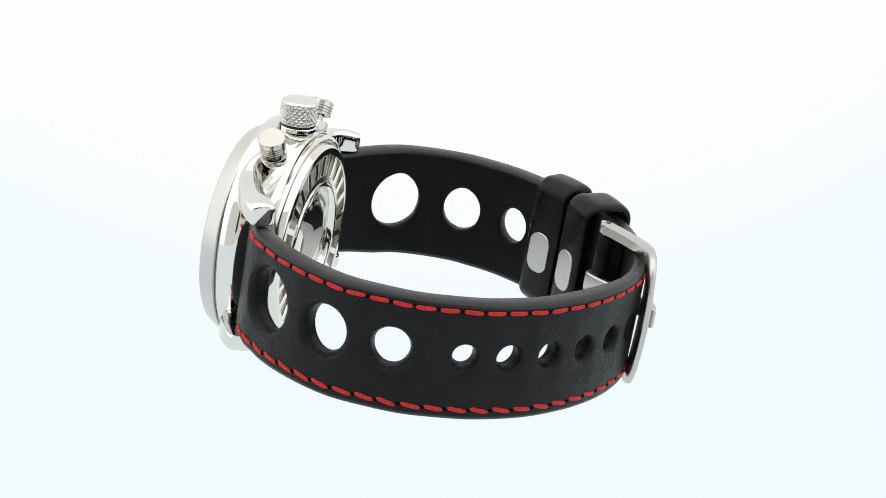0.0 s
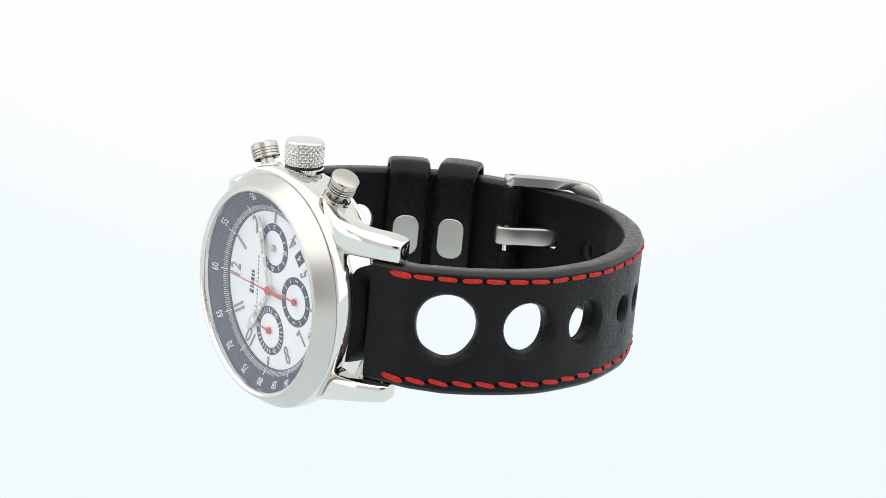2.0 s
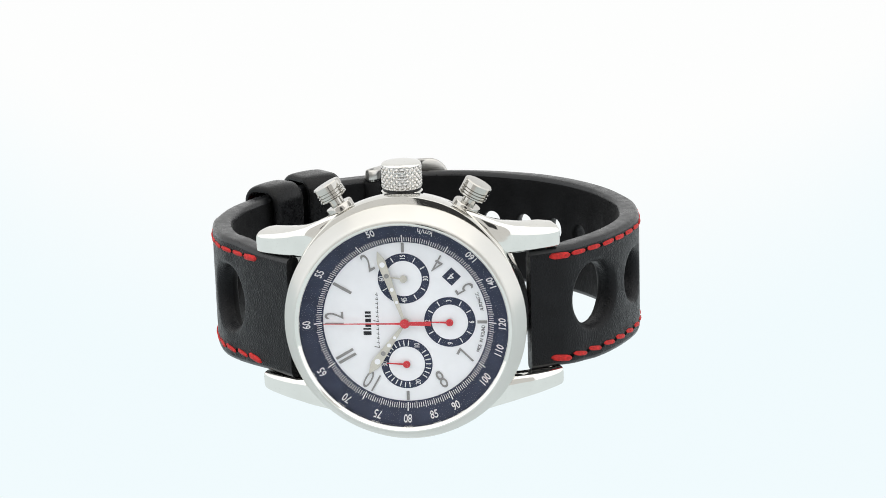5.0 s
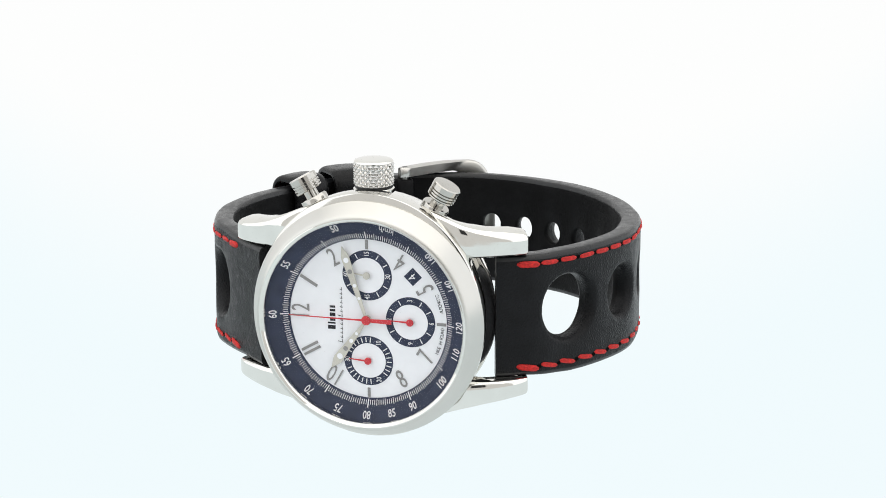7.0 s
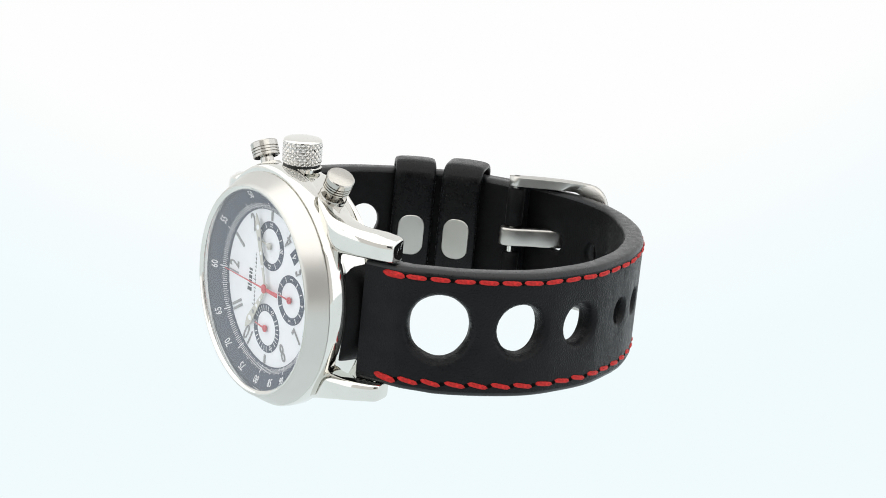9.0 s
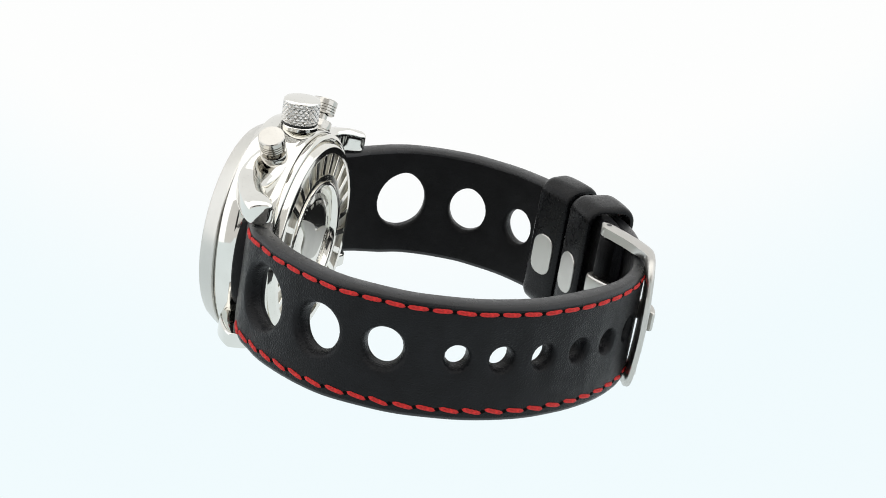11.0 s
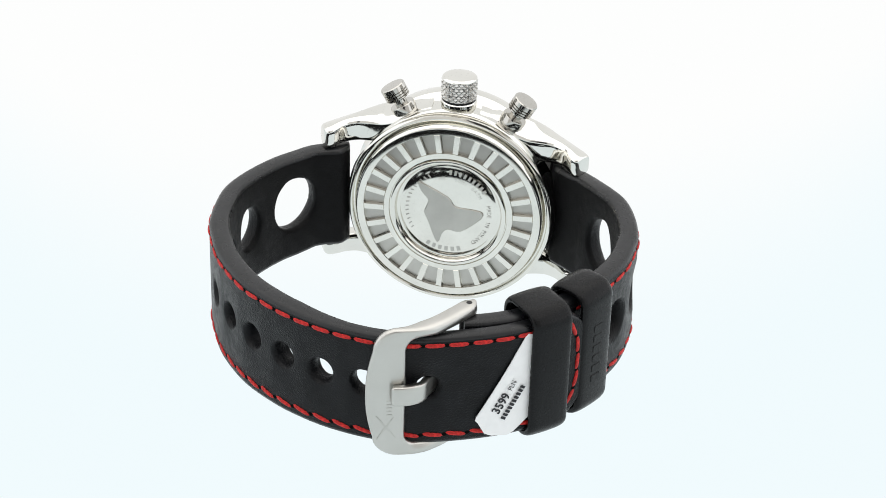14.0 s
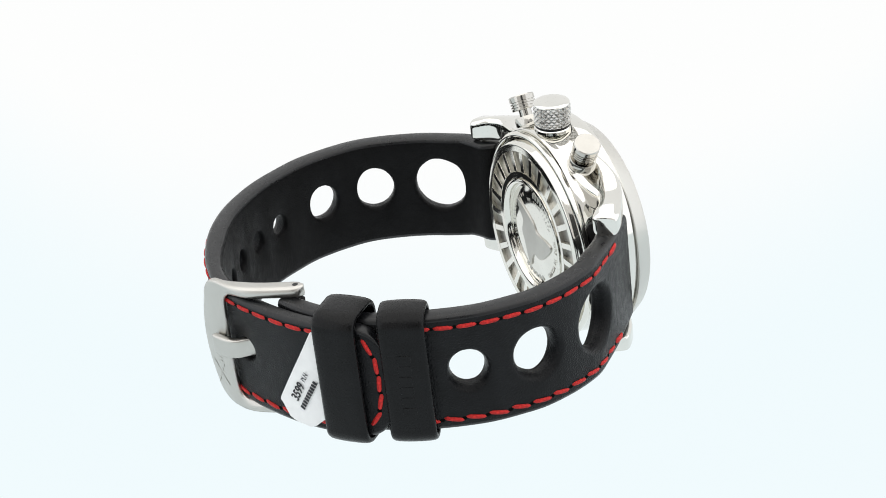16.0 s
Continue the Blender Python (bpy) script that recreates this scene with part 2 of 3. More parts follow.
# ---- case ----
def build_case():
    part("bezel", lathe([(19.3, -0.9), (19.3, 2.5), (19.45, 2.75), (19.75, 2.72), (20.05, 2.5), (20.25, 2.25), (21.9, -0.55), (22.02, -0.8),
                         (21.95, -1.0), (21.6, -1.1), (19.3, -1.1)], 192, True), BRUSHED, watch, "brushed steel bezel with a polished lip")
    part("bezel_lip", lathe([(18.85, 1.5), (18.85, 2.2), (18.95, 2.45), (19.2, 2.62), (19.45, 2.8), (19.6, 2.78), (19.4, 2.4), (19.25, 1.6)], 160, True),
         POLISHED, watch, "polished steel rim round the crystal")
    part("flange_wall", lathe([(19.0, 0.9), (18.9, 1.55), (19.25, 1.55), (19.28, 0.9)], 160, True), NAVY, watch, "navy inner flange under the crystal")
    part("case_body", lathe([(18.8, -1.13), (21.1, -1.13), (21.4, -1.25), (21.55, -1.6), (21.6, -2.6), (21.6, -4.0), (21.45, -4.6), (21.0, -5.2), (20.5, -7.5), (20.3, -9.6), (20.2, -10.5),
                             (20.0, -10.8), (18.8, -10.8)], 160, True, pose(0.5, 0, 0) @ Matrix.Diagonal((1.065, 1.0, 1, 1))), POLISHED, watch, "polished steel middle case")
    # lugs: outer x, front z, back z along the distance from the middle
    spine = [(5.0, 22.0, -3.4, -9.2), (8.0, 21.2, -3.0, -9.0), (11.0, 20.3, -2.6, -8.8), (13.5, 19.5, -2.2, -8.4), (16.0, 18.6, -1.9, -8.0), (17.5, 18.1, -1.9, -7.8), (19.0, 17.7, -2.25, -7.7), (20.5, 17.3, -2.9, -7.9),
             (22.5, 16.9, -3.85, -9.0), (24.3, 16.55, -4.95, -10.4), (26.0, 16.2, -6.2, -11.4), (27.0, 16.0, -7.1, -11.9), (27.6, 15.8, -7.8, -11.9), (27.9, 15.5, -8.3, -11.6), (28.0, 15.0, -8.9, -11.1)]
    rows = [Vector(p) for p in (spine[0], *spine, spine[-1])]
    spine = [0.5 * (2 * b + (c - a) * t + (2 * a - 5 * b + 4 * c - d) * t * t + (3 * b - a - 3 * c + d) * t ** 3)
             for a, b, c, d in zip(rows, rows[1:], rows[2:], rows[3:]) for t in (0, 0.25, 0.5, 0.75)] + [rows[-1]]
    for sx in (1, -1):
        for sy in (1, -1):
            secs = []
            for d, xo, zf, zb in spine:
                xi = 11.4
                xo -= 0.0 if sx > 0 else 0.8
                w, h = xo - xi, zf - zb
                k = min(1.0, max(0.0, (d - 13) / 12))
                k = k * k * (3 - 2 * k)
                lean = 0.8 * (1 - k) * sx
                sec = []
                for i in range(40):
                    top = i < 20
                    u = -math.cos(math.pi * (i % 20 + 0.5) / 20) * (-1 if top else 1)
                    v = (1 - abs(u) ** 4.76) ** (1 / 4.76) * (1 if top else -1)
                    x = xi + w * (0.5 + 0.5 * u) - (0.06 + 0.2 * max(0.0, 1 - abs(d - 15) / 9)) * w * max(0.0, u) * (0.5 - 0.5 * v)
                    x -= (0.24 if sx > 0 else 0.05) * k * w * max(0.0, u) * max(0.0, v)
                    z = zb + h * (0.5 + 0.5 * v)
                    if top:
                        z += lean
                    back = 0.5 * max(0.0, -8.3 - z) * min(1.0, max(0.0, (d - 21) / 5))
                    sec.append((0.4 + sx * (x - (0.0 if sx > 0 else 0.3 * (x - xi) / w)), sy * (d - back), z))
                secs.append(sec)
            part("lug", loft(secs), POLISHED, watch, "polished steel lug", 55)
    for sy in (1, -1):
        part("spring_bar", lathe([(0, -11.6), (0.75, -11.6), (0.75, 11.6), (0, 11.6)], 16, m=pose(0, sy * 25.2, -9.9 - 0.3 * sy, 0, 90, 0)), POLISHED, watch)
    crystal = part("crystal", lathe([(18.95, 2.1), (18.9, 2.3), (17.0, 2.36), (12, 2.42), (6, 2.45), (0, 2.46)], 120), CRYSTAL, watch,
         "clear sapphire crystal", 60)
    crystal.visible_shadow = False


def build_filler(sy):
    """An added black crescent between the lugs, for the case flank's dark reflections."""
    profile = [(20.4, -4.7), (21.3, -4.8), (21.7, -5.3), (21.9, -6.4), (21.95, -8.2), (21.8, -9.9), (21.2, -10.5), (20.2, -10.5)]
    rows = []
    for i in range(25):
        a = radians(-27 + 54 * i / 24)
        k = 1.0 - 0.9 * abs(i - 12) ** 6 / 12 ** 6
        rows.append([((20.3 + (r - 20.3) * k) * math.sin(a), sy * (20.3 + (r - 20.3) * k) * math.cos(a), z) for r, z in profile])
    part("flank_dark_crescent", loft(rows), LINING, watch, "added black crescent for the dark reflections on the case flank", 50)


def build_crown():
    turn = pose(-0.4, 0.37, -7.06, 0, 90, 0)
    crown = part("crown", lathe([(0, 21.0), (2.2, 21.0), (2.2, 22.6), (3.5, 22.7), (3.75, 22.9), (3.75, 23.5), (3.4, 23.7), (3.3, 23.9)], 64, m=turn),
                 POLISHED, watch, "polished steel crown neck")
    # Black ring in the gap between crown neck and grip.
    part("crown_gap_ring", lathe([(3.35, 23.72), (3.5, 23.75), (3.5, 24.2), (3.3, 24.25)], 64, m=turn), GAP_BLACK, crown)
    n, rows = 168, 29
    span, r0 = 4.2, 3.4
    tri = lambda v: 1 - abs(2 * (v % 1.0) - 1)
    profile = [(3.3, 24.1)] + [(r0, 24.2 + span * j / (rows - 1)) for j in range(rows)]
    def knurl(i, j):
        u, v = 42 * i / n, 42 * span * (j - 1) / (rows - 1) / (math.tau * 3.6)
        return 0.38 * min(tri(0.5 * (u + v)), tri(0.5 * (u - v))) if 1 < j < rows else 0.1
    part("knurled_grip", lathe(profile, n, m=turn, wobble=knurl), KNURL_STEEL, crown, "diamond-knurled steel grip", 12)
    part("crown_cap", lathe([(3.35, 28.3), (3.6, 28.4), (3.58, 28.55), (3.4, 28.75), (2.9, 28.88), (2.0, 28.93), (0, 28.95)], 64, m=turn), POLISHED, crown)


def build_pusher(sy):
    a = math.degrees(math.atan2(sy * 14.0, 24.9))
    turn = pose(-0.35, 0.3, -6.9) @ pose(0, 0, 0, 0, 0, a) @ pose(0, 0, 0, 0, 90, 0)
    pusher = part("pusher", lathe([(0, 20.5), (2.0, 20.5), (2.0, 22.4), (1.3, 22.5), (1.3, 25.8), (0, 25.8)], 40, m=turn), PUSHER_STEEL, watch,
                  "polished steel chronograph pusher")
    part("collar", lathe([(1.2, 21.6), (2.75, 21.65), (2.8, 22.0), (2.45, 22.1), (2.45, 22.25), (2.6, 22.4), (2.6, 23.9), (2.45, 24.15), (1.2, 24.2)], 48, True, turn), PUSHER_STEEL, pusher)
    cap = [(1.5, 25.5), (2.45, 25.55), (2.6, 25.7), (2.6, 25.95), (2.28, 26.02), (2.28, 26.15), (2.6, 26.22), (2.6, 26.5), (2.28, 26.57), (2.28, 26.7),
           (2.6, 26.77), (2.6, 27.05), (2.28, 27.12), (2.28, 27.25), (2.62, 27.32), (2.62, 28.3), (2.45, 28.5), (0, 28.6)]
    part("cap", lathe(cap, 48, m=turn), PUSHER_STEEL, pusher, "ridged steel pusher cap", 25)


def build_back():
    back = part("caseback", lathe([(20.4, -10.0), (20.4, -10.75), (20.75, -10.75), (21.25, -10.95), (21.4, -11.3), (21.3, -11.75), (20.95, -12.0), (20.6, -12.05),
                                   (20.4, -11.9), (20.3, -11.2), (20.1, -11.2), (19.85, -11.9), (19.6, -12.55), (19.4, -12.95), (19.2, -13.12), (18.95, -13.15), (17.8, -13.15),
                                   (17.75, -12.2), (13.5, -12.2), (13.5, -13.12), (12.45, -13.12), (12.35, -12.8), (12.2, -12.8), (12.1, -13.35), (11.75, -13.5), (11.35, -13.4),
                                   (11.05, -13.0), (10.9, -12.1), (10.6, -12.0), (10.2, -12.12), (9.6, -12.27), (9.0, -12.38), (8.2, -12.48), (7.2, -12.55), (6, -12.58), (0, -12.6)], 160),
                BACK_STEEL, watch, "polished steel screw-down caseback")
    # raised spokes between the sunk panels
    n, phase = 26, radians(4.6)
    for i in range(n):
        a0, a1 = phase + math.tau * (i - 0.15) / n, phase + math.tau * (i + 0.15) / n
        b0, b1 = phase + math.tau * (i - 0.19) / n, phase + math.tau * (i + 0.19) / n
        pts = [(13.45 * math.cos(b0), 13.45 * math.sin(b0)), (17.85 * math.cos(a0), 17.85 * math.sin(a0)),
               (17.85 * math.cos(a1), 17.85 * math.sin(a1)), (13.45 * math.cos(b1), 13.45 * math.sin(b1))]
        part("spoke", prism(pts, 12.1, 13.14, Matrix.Diagonal((1, 1, -1, 1)), None, 0.2), BACK_STEEL, back)
        c = phase + math.tau * (i + 0.5) / n
        h = math.tau / n * 0.33
        pan = [(13.55 * math.cos(c - h * 0.92), 13.55 * math.sin(c - h * 0.92)), (17.75 * math.cos(c - h), 17.75 * math.sin(c - h)),
               (17.75 * math.cos(c + h), 17.75 * math.sin(c + h)), (13.55 * math.cos(c + h * 0.92), 13.55 * math.sin(c + h * 0.92))]
        part("sunk_panel", prism(pan, 12.1, 12.28, Matrix.Diagonal((1, 1, -1, 1))), MATTE_STEEL, back, "matte sunk panel")
    # the emblem's outline, rounded between its corners
    corners = [(5.9, -6.5), (6.0, -5.6), (3.4, -0.2), (1.4, 1.6), (1.1, 5.1), (0.6, 7.2), (-1.0, 6.8), (-4.3, 2.8), (-4.2, 0.1), (-5.3, -1.1), (-7.1, -1.7),
               (-6.9, -2.5), (-2.6, -4.2), (-0.5, -5.0), (1.8, -4.3), (3.0, -4.7), (4.1, -5.7)]
    emblem = []
    for i in range(len(corners)):
        p0, p1, p2, p3 = (Vector(corners[(i + k) % len(corners)]) for k in (-1, 0, 1, 2))
        for t in (0, 0.25, 0.5, 0.75):
            q = 0.5 * (2 * p1 + (p2 - p0) * t + (2 * p0 - 5 * p1 + 4 * p2 - p3) * t * t + (3 * p1 - p0 - 3 * p2 + p3) * t ** 3)
            emblem.append((q.x, q.y))
    part("emblem", prism(emblem, 12.3, 12.85, Matrix.Diagonal((1, 1, -1, 1)), None, 0.15), MATTE_STEEL, back, "raised matte emblem")

    # lettering round the medallion, read from behind
    def ring_text(name, text, r, start, step, size):
        for i, ch in enumerate(text):
            if ch == " ":
                continue
            a = radians(start + step * i)
            m = pose(r * math.sin(a), r * math.cos(a), -12.5 if r < 8.4 else -12.44, 0, 180, 0) @ pose(0, 0, 0, 0, 0, math.degrees(a))
            lettering(name, ch, size, m, MATTE_STEEL, back, 0.75, 0.05)
    ring_text("engraved_letter", "MADE IN POLAND", 8.5, 13, -4.9, 0.95)
    ring_text("engraved_letter", "WR 100M/10ATM", 7.6, 104, -6.0, 0.85)
    # what cannot be read, and the maker's mark, as plain bars
    for start, count, step, r, h, w in ((36, 9, 6.6, 9.0, 0.5, 0.26), (243, 6, 8.6, 8.7, 0.6, 0.36), (119, 15, 6.6, 8.7, 0.38, 0.12)):
        for i in range(count):
            a = start + step * i
            m = pose(r * math.sin(radians(a)), r * math.cos(radians(a)), 0, 0, 0, -a - (20 if w < 0.2 else 0))
            part("engraved_bar", prism([(-w, -h), (w, -h), (w, h), (-w, h)], 12.1, 12.47, Matrix.Diagonal((1, 1, -1, 1)) @ m), MATTE_STEEL, back)


# ---- dial ----
def build_dial():
    dial = part("dial", lathe([(19.0, -0.7), (19.0, -0.1), (15.3, 0.0), (0, 0.0)], 120), DIAL_WHITE, watch, "silver-white dial with printed and applied markers", 20)
    slope = 26.5
    rise = math.tan(radians(slope))
    cone = lambda r: 0.3 + (r - 15.05) * rise
    band = part("tachymeter_ring", lathe([(15.0, 0.0), (15.02, 0.22), (15.1, 0.3), (19.2, cone(19.2)), (19.2, 0.0)], 160), NAVY, watch,
                "navy sloping tachymeter ring with white figures")
    bm = bmesh.new()
    for i in range(240):
        long = i % 20 == 0
        w = 0.10 if long else 0.055
        l0, l1 = (15.15, 16.6) if long else ((15.15, 16.25) if i % 4 == 0 else (15.3, 16.1))
        k = 1 / math.cos(radians(slope))
        prism([(-w, (l0 - 15.05) * k), (w, (l0 - 15.05) * k), (w, (l1 - 15.05) * k), (-w, (l1 - 15.05) * k)], -0.02, 0.03,
              pose(0, 0, 0, 0, 0, -1.5 * i) @ pose(0, 15.05, 0.3, slope, 0, 0), bm)
    part("minute_track", bm, PRINT_WHITE, band, "fine white minute track", 0)
    for v in (50, 55, 60, 65, 70, 75, 80, 85, 90, 100, 110, 120, 140, 160):
        lettering("figure", str(v), 1.5, on_dial(330 if v == 65 else 360 * (3600 / v % 60) / 60, 17.75, cone(17.75) + 0.02) @ pose(0, 0, 0, slope, 0, 0) @ pose(0, 0, 0, 0, 0, 180 if v > 82 else 0), PRINT_WHITE, band, 0.72, 0.02, 0.02)
    lettering("unit", "km/h", 1.25, on_dial(104, 17.75, cone(17.75) + 0.02) @ pose(0, 0, 0, slope, 0, 0) @ pose(0, 0, 0, 0, 0, 180), PRINT_WHITE, band, 0.8, 0.02)
    # applied hour figures and batons
    for h in (12, 2, 4, 5, 7, 8, 10):
        lettering("hour_figure", str(h), 3.5, pose(0.55 if h == 12 else 0, 0, 0) @ on_dial(30 * h, 12.75, 0.1) @ pose(0, 0, 0, 0, 0, 180 if 3 < h < 9 else 0), PRINT_GREY, dial, 0.62, 0.08, -0.02, "grey applied hour figure")
    for h in (1, 3, 6, 9):
        r0, r1 = (11.1, 14.8) if h == 1 else (13.1, 14.85)
        part("baton", prism([(-0.26, r0), (0.26, r0), (0.26, r1), (-0.26, r1)], 0.0, 0.18, pose(0, 0, 0, 0, 0, -30 * h), None, 0.05), PRINT_GREY, dial)
    for o in (-0.48, 0.48):
        part("baton", prism([(o - 0.24, 11.0), (o + 0.24, 11.0), (o + 0.24, 14.6), (o - 0.24, 14.6)], 0.0, 0.18, pose(0, 0, 0, 0, 0, -330), None, 0.05),
             PRINT_GREY, dial)
    # maker's mark as plain bars, and the unread script below it
    for x, w, h in ((-2.05, 0.72, 1.45), (-1.25, 0.3, 1.45), (-0.55, 0.62, 1.05), (0.35, 0.66, 1.05), (1.15, 0.42, 1.05), (1.85, 0.42, 1.05)):
        part("mark_bar", prism([(x - w / 2, 6.25), (x + w / 2, 6.25), (x + w / 2, 6.25 + h), (x - w / 2, 6.25 + h)], 0, 0.05), PRINT_BLACK, dial)
    for i in range(13):
        x = -4.8 + 0.82 * i
        hgt = 0.95 if i in (0, 6) else 0.45
        part("script_bar", prism([(x - 0.06, 4.85), (x + 0.06, 4.85), (x + 0.26, 4.85 + hgt), (x + 0.14, 4.85 + hgt)], 0, 0.04), PRINT_BLACK, dial)
        part("script_bar", prism([(x - 0.06, 4.85), (x + 0.56, 4.95), (x + 0.56, 5.04), (x - 0.06, 4.94)], 0, 0.04), PRINT_BLACK, dial)
    for i, ch in enumerate("AUTOMATIC"):
        lettering("small_letter", ch, 0.66, on_dial(170.5 - 1.55 * i, 14.2, 0.03) @ pose(0, 0, 0, 0, 0, 180), PRINT_BLACK, dial, 0.8, 0.01)
    for i, ch in enumerate("MADE IN POLAND"):
        if ch != " ":
            lettering("small_letter", ch, 0.66, on_dial(202.5 - 1.45 * i, 14.2, 0.03) @ pose(0, 0, 0, 0, 0, 180), PRINT_BLACK, dial, 0.75, 0.01)
    # square grid of faint guilloche lines in the middle
    for k in range(-2, 3):
        for m in (pose(0, 0, 0), pose(0, 0, 0, 0, 0, 90)):
            part("guilloche_line", prism([(-4.6, k * 1.9 - 0.06), (4.6, k * 1.9 - 0.06), (4.6, k * 1.9 + 0.06), (-4.6, k * 1.9 + 0.06)], -0.01, 0.012, m), DIAL_WHITE, dial)
    win = part("date_window", prism([(-1.2, -1.2), (1.2, -1.2), (1.2, 1.2), (-1.2, 1.2)], 0.0, 0.06, on_dial(135.5, 12.15, 0)), NAVY, watch,
               "navy date window showing a white 4")
    lettering("date_figure", "4", 1.6, on_dial(135.5, 12.15, 0.08) @ pose(0, 0, 0, 0, 0, 180), PRINT_WHITE, win, 0.85, 0.02)


def build_subdial(cx, cy, kind, hand_angle):
    base = pose(cx, cy, 0)
    sub = part("subdial", lathe([(3.3, 0.0), (3.3, 0.07), (4.68, 0.07), (4.68, 0.0)], 72, True, base), NAVY, watch, "navy-ringed chronograph subdial", 20)
    part("subdial_centre", lathe([(3.3, 0.03), (0, 0.03)], 72, m=base), DIAL_WHITE, sub)
    figures = {"seconds": ((0, "60"), (90, "15"), (180, "30"), (270, "45")), "hours": ((0, "12"), (90, "3"), (180, "6"), (270, "9")),
               "minutes": ((120, "10"), (240, "20"), (0, "30"))}[kind]
    bm = bmesh.new()
    count = {"seconds": 12, "hours": 12, "minutes": 30}[kind]
    for i in range(count):
        a = 360 * i / count
        if any(abs((a - f + 180) % 360 - 180) < (14 if kind == "minutes" else 5) for f, _ in figures):
            continue
        w = 0.09
        prism([(-w, 3.5), (w, 3.5), (w, 4.45), (-w, 4.45)], 0.06, 0.1, base @ pose(0, 0, 0, 0, 0, -a), bm)
    part("tick_ring", bm, PRINT_WHITE, sub, "", 0)
    for a, text in figures:
        lettering("subdial_figure", text, 0.95, base @ Matrix.Translation(on_dial(a, 4.0, 0.09).translation), PRINT_WHITE, sub, 0.72, 0.015, 0.01)
    material = HAND_STEEL if kind == "seconds" else RED
    turn = base @ pose(0, 0, 0, 0, 0, -hand_angle)
    bm = prism([(-0.2, -0.2), (0.2, -0.2), (0.07, 3.6), (-0.07, 3.6)], 0.42, 0.52, turn)
    part("subdial_hand", bm, material, sub, "small chronograph hand")
    part("hand_boss", lathe([(0.66, 0.3), (0.66, 0.6), (0.55, 0.66), (0.22, 0.68), (0.2, 0.62), (0, 0.62)], 32, m=base), material, sub)


def build_hands():
    def baton_hand(name, length, angle, z, tip_w, holes):
        m = pose(0, 0, 0, 0, 0, -angle)
        pts = [(-0.22, 0.3), (0.22, 0.3), (tip_w, length - 2.2), (tip_w * 0.85, length - 1.6), (0.08, length), (-0.08, length),
               (-tip_w * 0.85, length - 1.6), (-tip_w, length - 2.2)]
        ob = part(name, prism(pts, z, z + 0.14, m, None, 0.05), HAND_STEEL, watch, "pale tapered hand with round holes")
        for k, (d, r) in enumerate(holes):
            part("hand_hole", lathe([(r, z + 0.145), (r * 0.8, z + 0.17), (0, z + 0.17)], 20, m=m @ pose(0, d, 0)), PRINT_GREY if k == 1 else DIAL_WHITE, ob)
        part("boss", lathe([(0.95, z), (0.95, z + 0.16), (0, z + 0.16)], 28), HAND_STEEL, ob)
    baton_hand("hour_hand", 11.8, 306, 0.55, 0.92, ((9.0, 0.55), (7.1, 0.45), (5.2, 0.38), (3.4, 0.3)))
    baton_hand("minute_hand", 14.2, 71.5, 0.78, 0.80, ((11.6, 0.5), (9.4, 0.45), (6.7, 0.36), (4.2, 0.3)))
    sec = part("chronograph_hand", prism([(-0.42, -4.8), (0.42, -4.8), (0.34, -1.2), (0.14, 2), (0.06, 14.9), (-0.06, 14.9), (-0.14, 2), (-0.34, -1.2)],
                                         1.02, 1.14, pose(0, 0, 0), None, 0.03), RED, watch, "red chronograph seconds hand")
    part("boss", lathe([(0.85, 1.0), (0.85, 1.24), (0.7, 1.3), (0.25, 1.32), (0.22, 1.25), (0, 1.25)], 32), RED, sec)


# ---- strap ----
def smooth_curve(ctrl, step=0.25):
    """Catmull-Rom through (y, z) points, resampled by arc length."""
    p = [np.array(c, float) for c in ctrl]
    p = [2 * p[0] - p[1]] + p + [2 * p[-1] - p[-2]]
    out = []
    for a, b, c, d in zip(p, p[1:], p[2:], p[3:]):
        for k in range(24):
            t = k / 24
            out.append(0.5 * (2 * b + (c - a) * t + (2 * a - 5 * b + 4 * c - d) * t * t + (3 * b - a - 3 * c + d) * t ** 3))
    out.append(p[-2])
    pts = np.array(out)
    s = np.concatenate([[0], np.cumsum(np.linalg.norm(np.diff(pts, axis=0), axis=1))])
    n = int(s[-1] / step)
    grid = np.linspace(0, s[-1], n + 1)
    pts = np.stack([np.interp(grid, s, pts[:, 0]), np.interp(grid, s, pts[:, 1])], 1)
    for _ in range(12):
        pts[1:-1] = 0.25 * pts[:-2] + 0.5 * pts[1:-1] + 0.25 * pts[2:]
    return grid, pts


